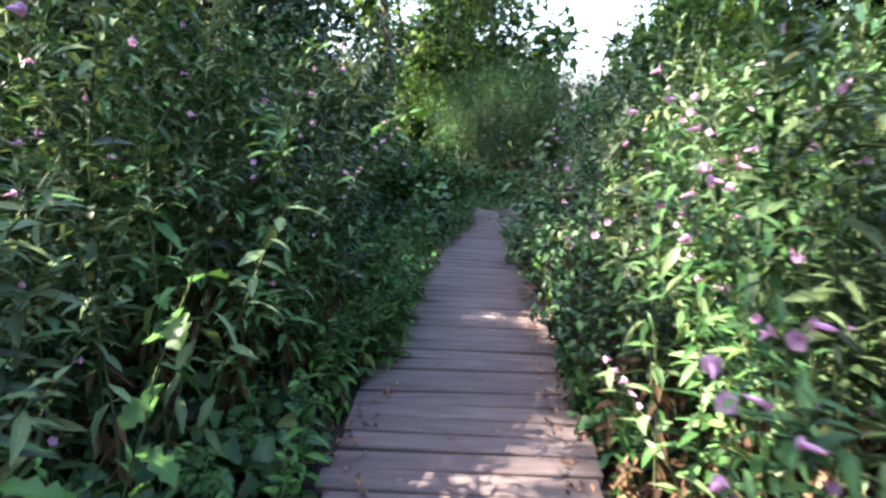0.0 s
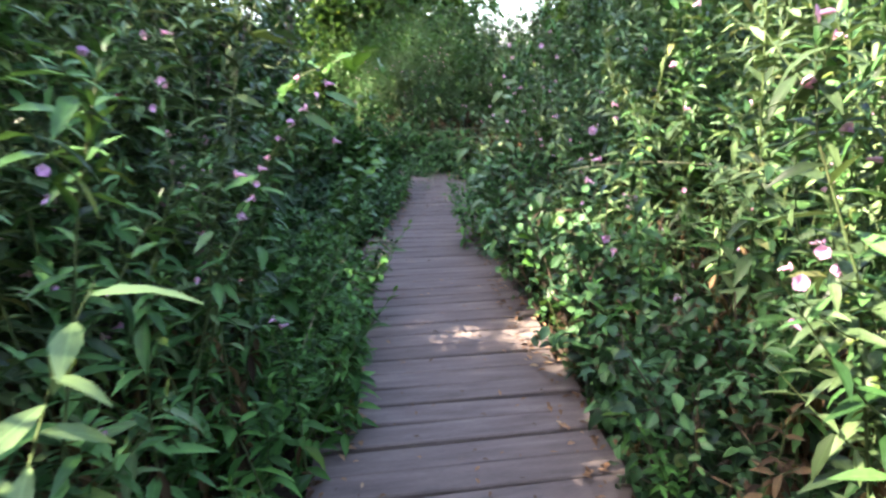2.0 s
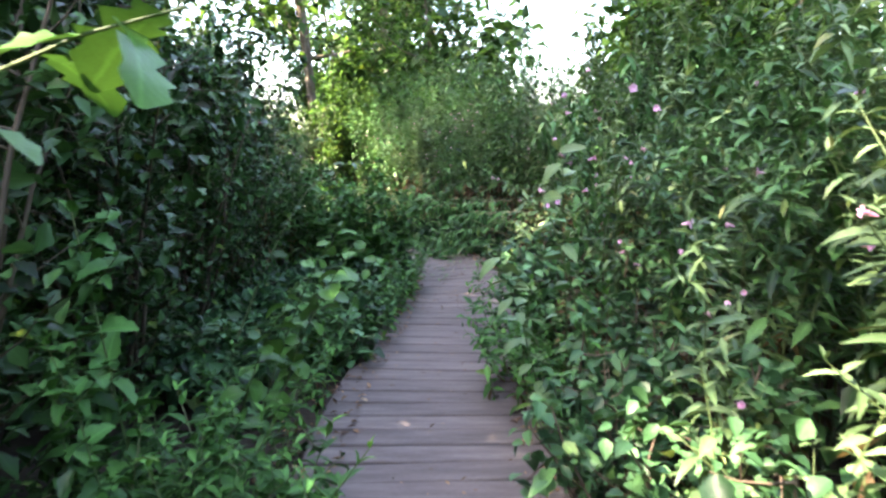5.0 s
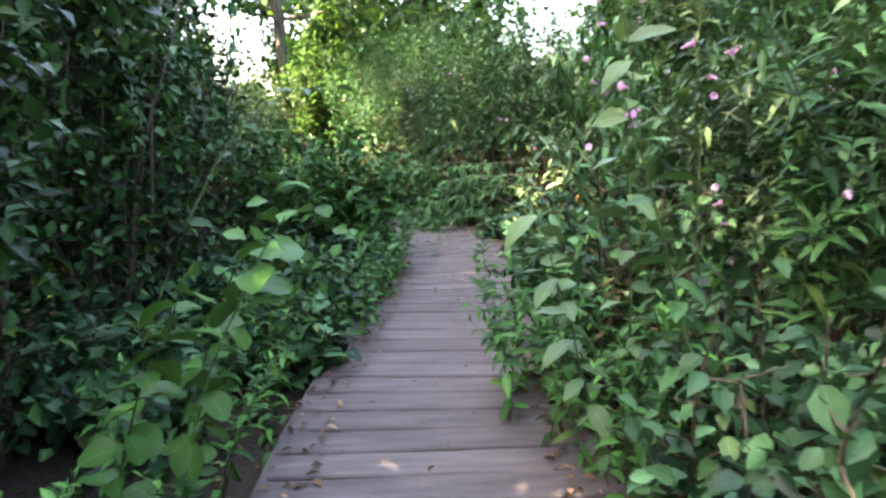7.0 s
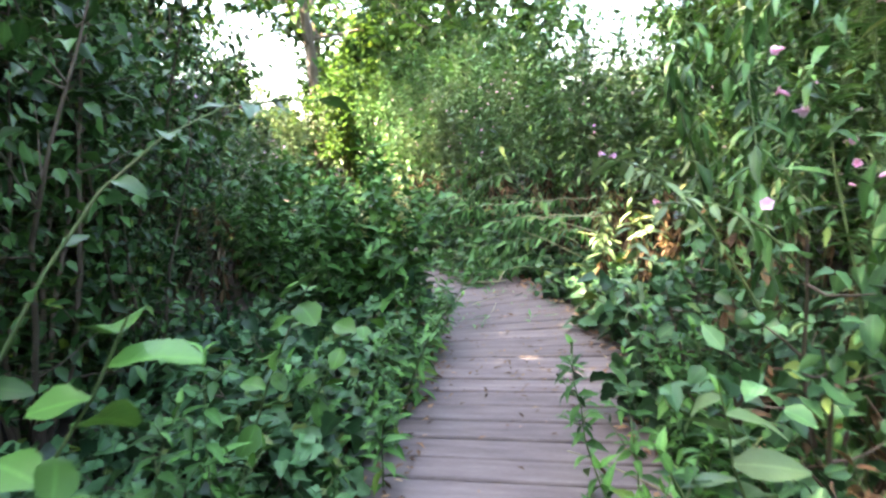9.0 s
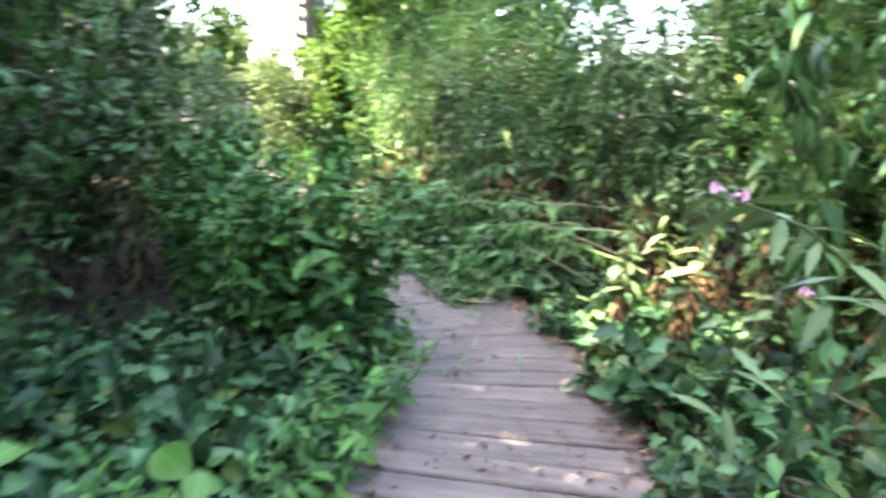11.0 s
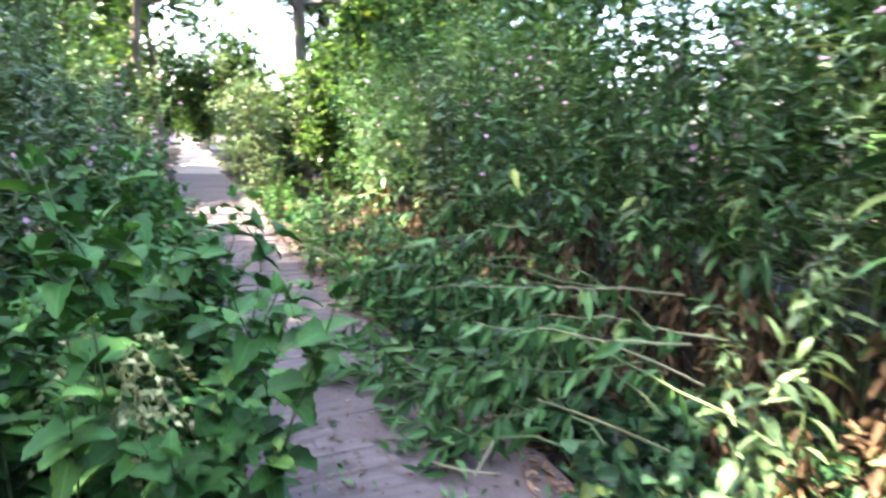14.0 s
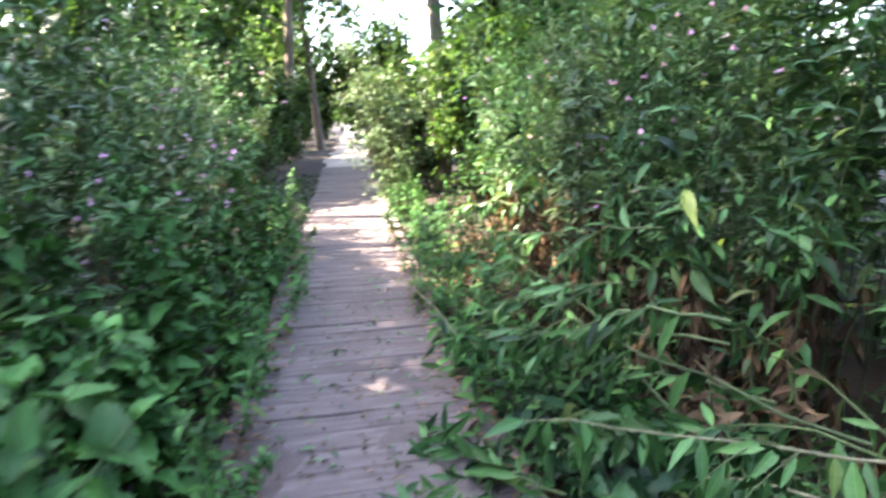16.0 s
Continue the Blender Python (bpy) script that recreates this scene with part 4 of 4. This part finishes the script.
sapling((-0.5, 5.85, -0.05), (-0.04, 5.72, 0.94), 20, 0.115, ROUND, 0.78, sr, BROAD, sag=0.1)
sapling((-0.62, 5.75, -0.05), (-0.24, 5.6, 0.84), 20, 0.115, ROUND, 0.78, sr, BROAD, sag=0.1)
sapling((-0.6, 6.3, -0.05), (-0.1, 6.15, 1.02), 15, 0.1, ROUND, 0.74, sr, BROAD, sag=0.12)
sapling((-0.7, 6.4, 0.4), (0.05, 6.75, 1.28), 14, 0.08, OVATE, 0.5, sr, "long arching shoot with oval dark leaves", M_BUSH, 0.3)
sapling((0.86, 5.95, -0.05), (0.59, 5.8, 0.92), 18, 0.125, OVATE, 0.46, sr, "upright shoot with large grey-green leaves", M_HERB_PALE, 0.05)
sapling((0.98, 6.1, -0.05), (0.86, 5.9, 1.42), 20, 0.13, OVATE, 0.46, sr, "upright shoot with large grey-green leaves", M_HERB_PALE, 0.05)
sapling((0.95, 6.6, -0.05), (0.72, 6.5, 0.75), 15, 0.12, OVATE, 0.46, sr, "upright shoot with large grey-green leaves", M_HERB_PALE, 0.05)
sapling((-0.45, 7.3, -0.05), (-0.08, 7.15, 0.86), 13, 0.1, ROUND, 0.72, sr, BROAD, sag=0.1)
sapling((-0.35, 7.65, -0.05), (0.02, 7.5, 0.62), 12, 0.1, ROUND, 0.72, sr, BROAD, sag=0.1)
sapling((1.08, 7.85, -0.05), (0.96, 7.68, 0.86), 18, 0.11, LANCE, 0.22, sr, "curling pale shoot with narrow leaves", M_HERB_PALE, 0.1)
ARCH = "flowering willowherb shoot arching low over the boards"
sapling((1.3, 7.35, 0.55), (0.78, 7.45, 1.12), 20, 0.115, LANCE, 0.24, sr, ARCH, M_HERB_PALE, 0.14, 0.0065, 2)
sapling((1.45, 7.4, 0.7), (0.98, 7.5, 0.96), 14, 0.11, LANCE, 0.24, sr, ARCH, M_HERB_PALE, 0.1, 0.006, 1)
sapling((-0.8, 3.35, -0.05), (-0.15, 3.1, 1.4), 22, 0.11, LANCE, 0.25, sr, ARCH, M_HERB, 0.3, 0.006, 6)
sapling((-0.75, 3.0, -0.05), (-0.32, 3.0, 1.2), 20, 0.11, LANCE, 0.25, sr, ARCH, M_HERB, 0.2, 0.006, 4)
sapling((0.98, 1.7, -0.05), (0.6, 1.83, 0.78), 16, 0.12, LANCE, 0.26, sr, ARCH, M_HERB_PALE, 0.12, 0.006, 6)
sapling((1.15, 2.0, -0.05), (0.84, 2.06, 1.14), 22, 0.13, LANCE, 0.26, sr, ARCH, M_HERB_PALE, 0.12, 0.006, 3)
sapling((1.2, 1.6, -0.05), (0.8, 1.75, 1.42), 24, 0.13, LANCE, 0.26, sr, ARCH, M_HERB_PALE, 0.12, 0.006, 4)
sapling((1.05, 5.6, -0.05), (0.7, 5.5, 1.2), 18, 0.11, OVATE, 0.4, sr, ARCH, M_HERB, 0.1, 0.006, 2)
sapling((0.92, 4.55, -0.05), (0.63, 4.47, 0.6), 14, 0.075, ROUND, 0.75, sr, BROAD, sag=0.08)
sapling((1.0, 4.2, -0.05), (0.78, 4.0, 0.4), 14, 0.085, ROUND, 0.78, sr, BROAD, sag=0.08)

# ---- fallen stems ----
FALLEN = "fallen willowherb stems"
fr = np.random.default_rng(52)


def fallen_stem(base, tip, sag, pairs, size, rng, dry):
    """A broken stem lying over the growth, its leaves hanging from it."""
    base, tip = np.array(base, float), np.array(tip, float)
    root = tagged(new("fallen_willowherb"), "broken willowherb stem lying with limp hanging leaves", "plant", FALLEN)
    root.location = base
    t = np.linspace(0, 1, 10)[:, None]
    bow = rng.normal(0, 0.13)
    way = unit(tip - base)
    side = unit(np.cross(way, [0, 0, 1.0]))
    line = (tip - base) * t - np.array([0, 0, 1.0]) * sag * t ** 2 + side * bow * np.sin(t * np.pi) + rng.normal(0, 0.008, (10, 3))
    part("stem", tube(line, np.linspace(0.0055, 0.0018, 10), 5), M_STRAW if dry else M_STEM, root)
    lines, twigs = [(line, 0.2, pairs, size)], []
    for k in range(7):
        b = along(line, rng.uniform(0.25, 0.95))
        d = way * rng.uniform(0.3, 0.9) + side * rng.choice([-1, 1]) * rng.uniform(0.3, 0.9) + np.array([0, 0, rng.uniform(-0.5, 0.3)])
        twig = b + np.linspace(0, 1, 5)[:, None] * d * rng.uniform(0.14, 0.3) - np.array([0, 0, 0.08]) * np.linspace(0, 1, 5)[:, None] ** 2
        twigs.append(tube(twig, np.linspace(0.0025, 0.001, 5), 4))
        lines.append((twig, 0.1, max(4, pairs // 4), size * 0.75))
    tagged(part("twig", joined(twigs), M_STEM, root), kind="stuff")
    P, D, N, L = [], [], [], []
    for ln, first, n, z in lines:
        for sg in (-1, 1):
            q = np.linspace(first, 1, n) + rng.uniform(-0.06, 0.06, n)
            P.append(along(ln, np.clip(q, 0, 1)))
            D.append(way * rng.uniform(-0.3, 0.9, (n, 1)) + sg * side * rng.uniform(-0.2, 0.9, (n, 1)) + np.array([0, 0, -1.0]) * rng.uniform(-0.1, 1.2, (n, 1)))
            N.append(sg * side + np.array([0, 0, 0.7]) + rng.normal(0, 0.4, (n, 3)))
            L.append(z * rng.uniform(0.6, 1.15, n))
    P, D, N, L = np.concatenate(P), np.concatenate(D), np.concatenate(N), np.concatenate(L)
    low = base[2] + P[:, 2] + unit(D)[:, 2] * L < 0.015
    D[low, 2] = rng.uniform(-0.05, 0.25, int(low.sum()))
    P[:, 2] = np.maximum(P[:, 2], 0.02 - base[2])
    part("foliage", leaves(P, D, N, L, L * 0.25 * rng.uniform(0.85, 1.2, len(L)), LANCE_MID, rng.uniform(0.0, 0.4, len(L))), M_HERB, root)


BEDS = [((1.62, 10.75, 0.62), (0.5, 10.95, 0.66), 0.1), ((1.52, 10.34, 0.54), (0.72, 10.75, 0.56), 0.1), ((1.75, 10.55, 0.5), (0.8, 11.1, 0.5), 0.1),
        ((1.45, 10.5, 0.42), (0.55, 10.7, 0.3), 0.08), ((1.5, 10.9, 0.5), (0.4, 11.4, 0.5), 0.2), ((1.3, 10.6, 0.3), (0.36, 10.75, 0.14), 0.05),
        ((1.25, 10.9, 0.34), (0.22, 11.1, 0.16), 0.06), ((1.2, 11.3, 0.5), (0.05, 11.75, 0.5), 0.2), ((1.1, 11.5, 0.6), (-0.1, 12.1, 0.55), 0.22),
        ((0.95, 11.9, 0.7), (-0.2, 12.5, 0.66), 0.25), ((0.8, 12.2, 0.5), (-0.35, 12.8, 0.4), 0.18), ((0.5, 12.7, 0.7), (-0.55, 13.4, 0.6), 0.25),
        ((0.3, 13.2, 0.6), (-0.8, 13.9, 0.5), 0.22), ((0.1, 13.8, 0.7), (-1.1, 14.5, 0.6), 0.25), ((1.15, 10.3, 0.16), (0.42, 10.55, 0.07), 0.03),
        ((0.9, 10.95, 0.12), (0.1, 10.95, 0.06), 0.02), ((0.6, 11.3, 0.12), (-0.05, 11.55, 0.06), 0.02), ((1.3, 10.9, 0.6), (0.1, 12.4, 0.7), 0.2), ((1.1, 10.6, 0.3), (0.15, 12.0, 0.5), 0.2), ((1.45, 10.6, 0.5), (0.5, 12.2, 0.8), 0.3),
        ((0.95, 11.3, 0.4), (-0.25, 13.2, 0.7), 0.3), ((0.8, 11.8, 0.5), (-0.5, 13.9, 0.75), 0.3), ((1.2, 10.2, 0.2), (0.5, 11.2, 0.25), 0.1),
        ((0.75, 10.6, 0.06), (0.2, 11.35, 0.08), 0.02), ((1.35, 10.1, 0.35), (0.9, 11.3, 0.5), 0.15), ((1.6, 9.9, 0.4), (1.0, 10.9, 0.55), 0.15),
        ((0.7, 11.0, 0.12), (0.0, 11.55, 0.07), 0.03), ((0.55, 11.45, 0.14), (-0.2, 12.05, 0.07), 0.03), ((0.95, 10.45, 0.2), (0.35, 11.0, 0.1), 0.04),
        ((1.0, 11.0, 0.85), (0.3, 11.5, 0.85), 0.2), ((0.9, 11.7, 0.95), (0.15, 12.3, 0.85), 0.25)]
for k, (a, b, sag) in enumerate(BEDS):
    shift = fr.normal(0, 0.12, 3) * np.array([1.0, 1.6, 0.3]) * (k > 1) + np.array([0.26 if b[1] > 11.05 and b[2] > 0.1 else 0.0, 0, 0])
    fallen_stem(a, np.array(b) + shift, sag, 16, 0.14, fr, k < 3)


def stalk(points, r, label, name="dry_stalk"):
    """A thin dry stalk or grass stem."""
    p = smooth_line3(points)
    tagged(part(name, tube(p, np.linspace(r, r * 0.45, len(p)), 5), M_STRAW), label, "stalk", "dry stalks and grass stems")


def smooth_line3(points):
    p = np.array(points, float)
    t = np.linspace(0, 1, 12)
    k = np.linspace(0, 1, len(p))
    if len(p) == 3:
        a, c, b = p
        return np.stack([(1 - q) ** 2 * a + 2 * q * (1 - q) * c + q * q * b for q in t])
    return np.stack([np.interp(t, k, p[:, i]) for i in range(3)], 1)


PALE = "pale dry stem lying across the growth"
stalk([(1.36, 10.07, 0.26), (1.1, 9.95, 0.42), (0.88, 9.86, 0.52)], 0.0055, PALE)
stalk([(0.73, 10.21, 0.06), (0.9, 10.6, 0.16), (1.08, 10.9, 0.3)], 0.005, PALE)
stalk([(0.28, 10.72, 0.04), (0.48, 10.8, 0.06), (0.69, 10.84, 0.05)], 0.006, "pale dry stem lying on the boards")
stalk([(0.547, 10.33, 0.05), (0.68, 10.24, 0.05), (0.82, 10.2, 0.08)], 0.006, "pale dry stem lying on the boards")
stalk([(1.55, 10.3, 0.4), (1.3, 10.45, 0.5), (1.02, 10.6, 0.5)], 0.006, PALE)
stalk([(0.5, 9.75, 0.02), (0.62, 9.85, 0.03), (0.72, 9.95, 0.02)], 0.003, "pale dry stem lying on the boards")
stalk([(0.62, 9.55, 0.02), (0.66, 9.66, 0.03), (0.67, 9.78, 0.02)], 0.003, "pale dry stem lying on the boards")
stalk([(1.5, 3.8, 0.98), (1.0, 3.7, 1.1), (0.66, 3.64, 1.06)], 0.004, "long pale grass stem arching over the path")
stalk([(-0.5, 3.75, 0.1), (-0.42, 4.1, 0.4), (-0.2, 4.4, 0.62)], 0.004, "long pale grass stem leaning on low plants")
stalk([(0.98, 6.2, 0.1), (0.85, 6.65, 0.12), (0.69, 7.12, 0.02)], 0.004, "long pale grass stem leaning on low plants")
stalk([(1.1, 7.0, 0.05), (0.85, 7.15, 0.2), (0.68, 7.5, 0.1)], 0.004, "long pale grass stem leaning on low plants")
stalk([(0.1, 12.0, 0.3), (-0.35, 12.6, 0.5), (-0.75, 13.1, 0.3)], 0.005, PALE)
scattered("leaf_litter", "green and brown scraps trodden into the boards", "leaf litter", 1500, 8.0, 17.0, 0.0, 0.56, 0.035, LANCE_LOW, 0.3, M_DEAD, 0.003, 0.009, gr, 0.1)
scattered("leaf_litter", "rust brown fallen leaves heaped beside the boards", "leaf litter", 1500, 8.6, 16.0, 0.48, 0.95, 0.05, OVATE_LOW, 0.45, M_LITTER, 0.006, 0.03, gr, 0.2)
scattered("plant_scraps", "cut green leaf scraps lying on the boards", "leaf litter", 420, 9.2, 14.0, 0.1, 0.6, 0.06, LANCE_LOW, 0.25, M_HERB, 0.004, 0.02, gr, 0.25)
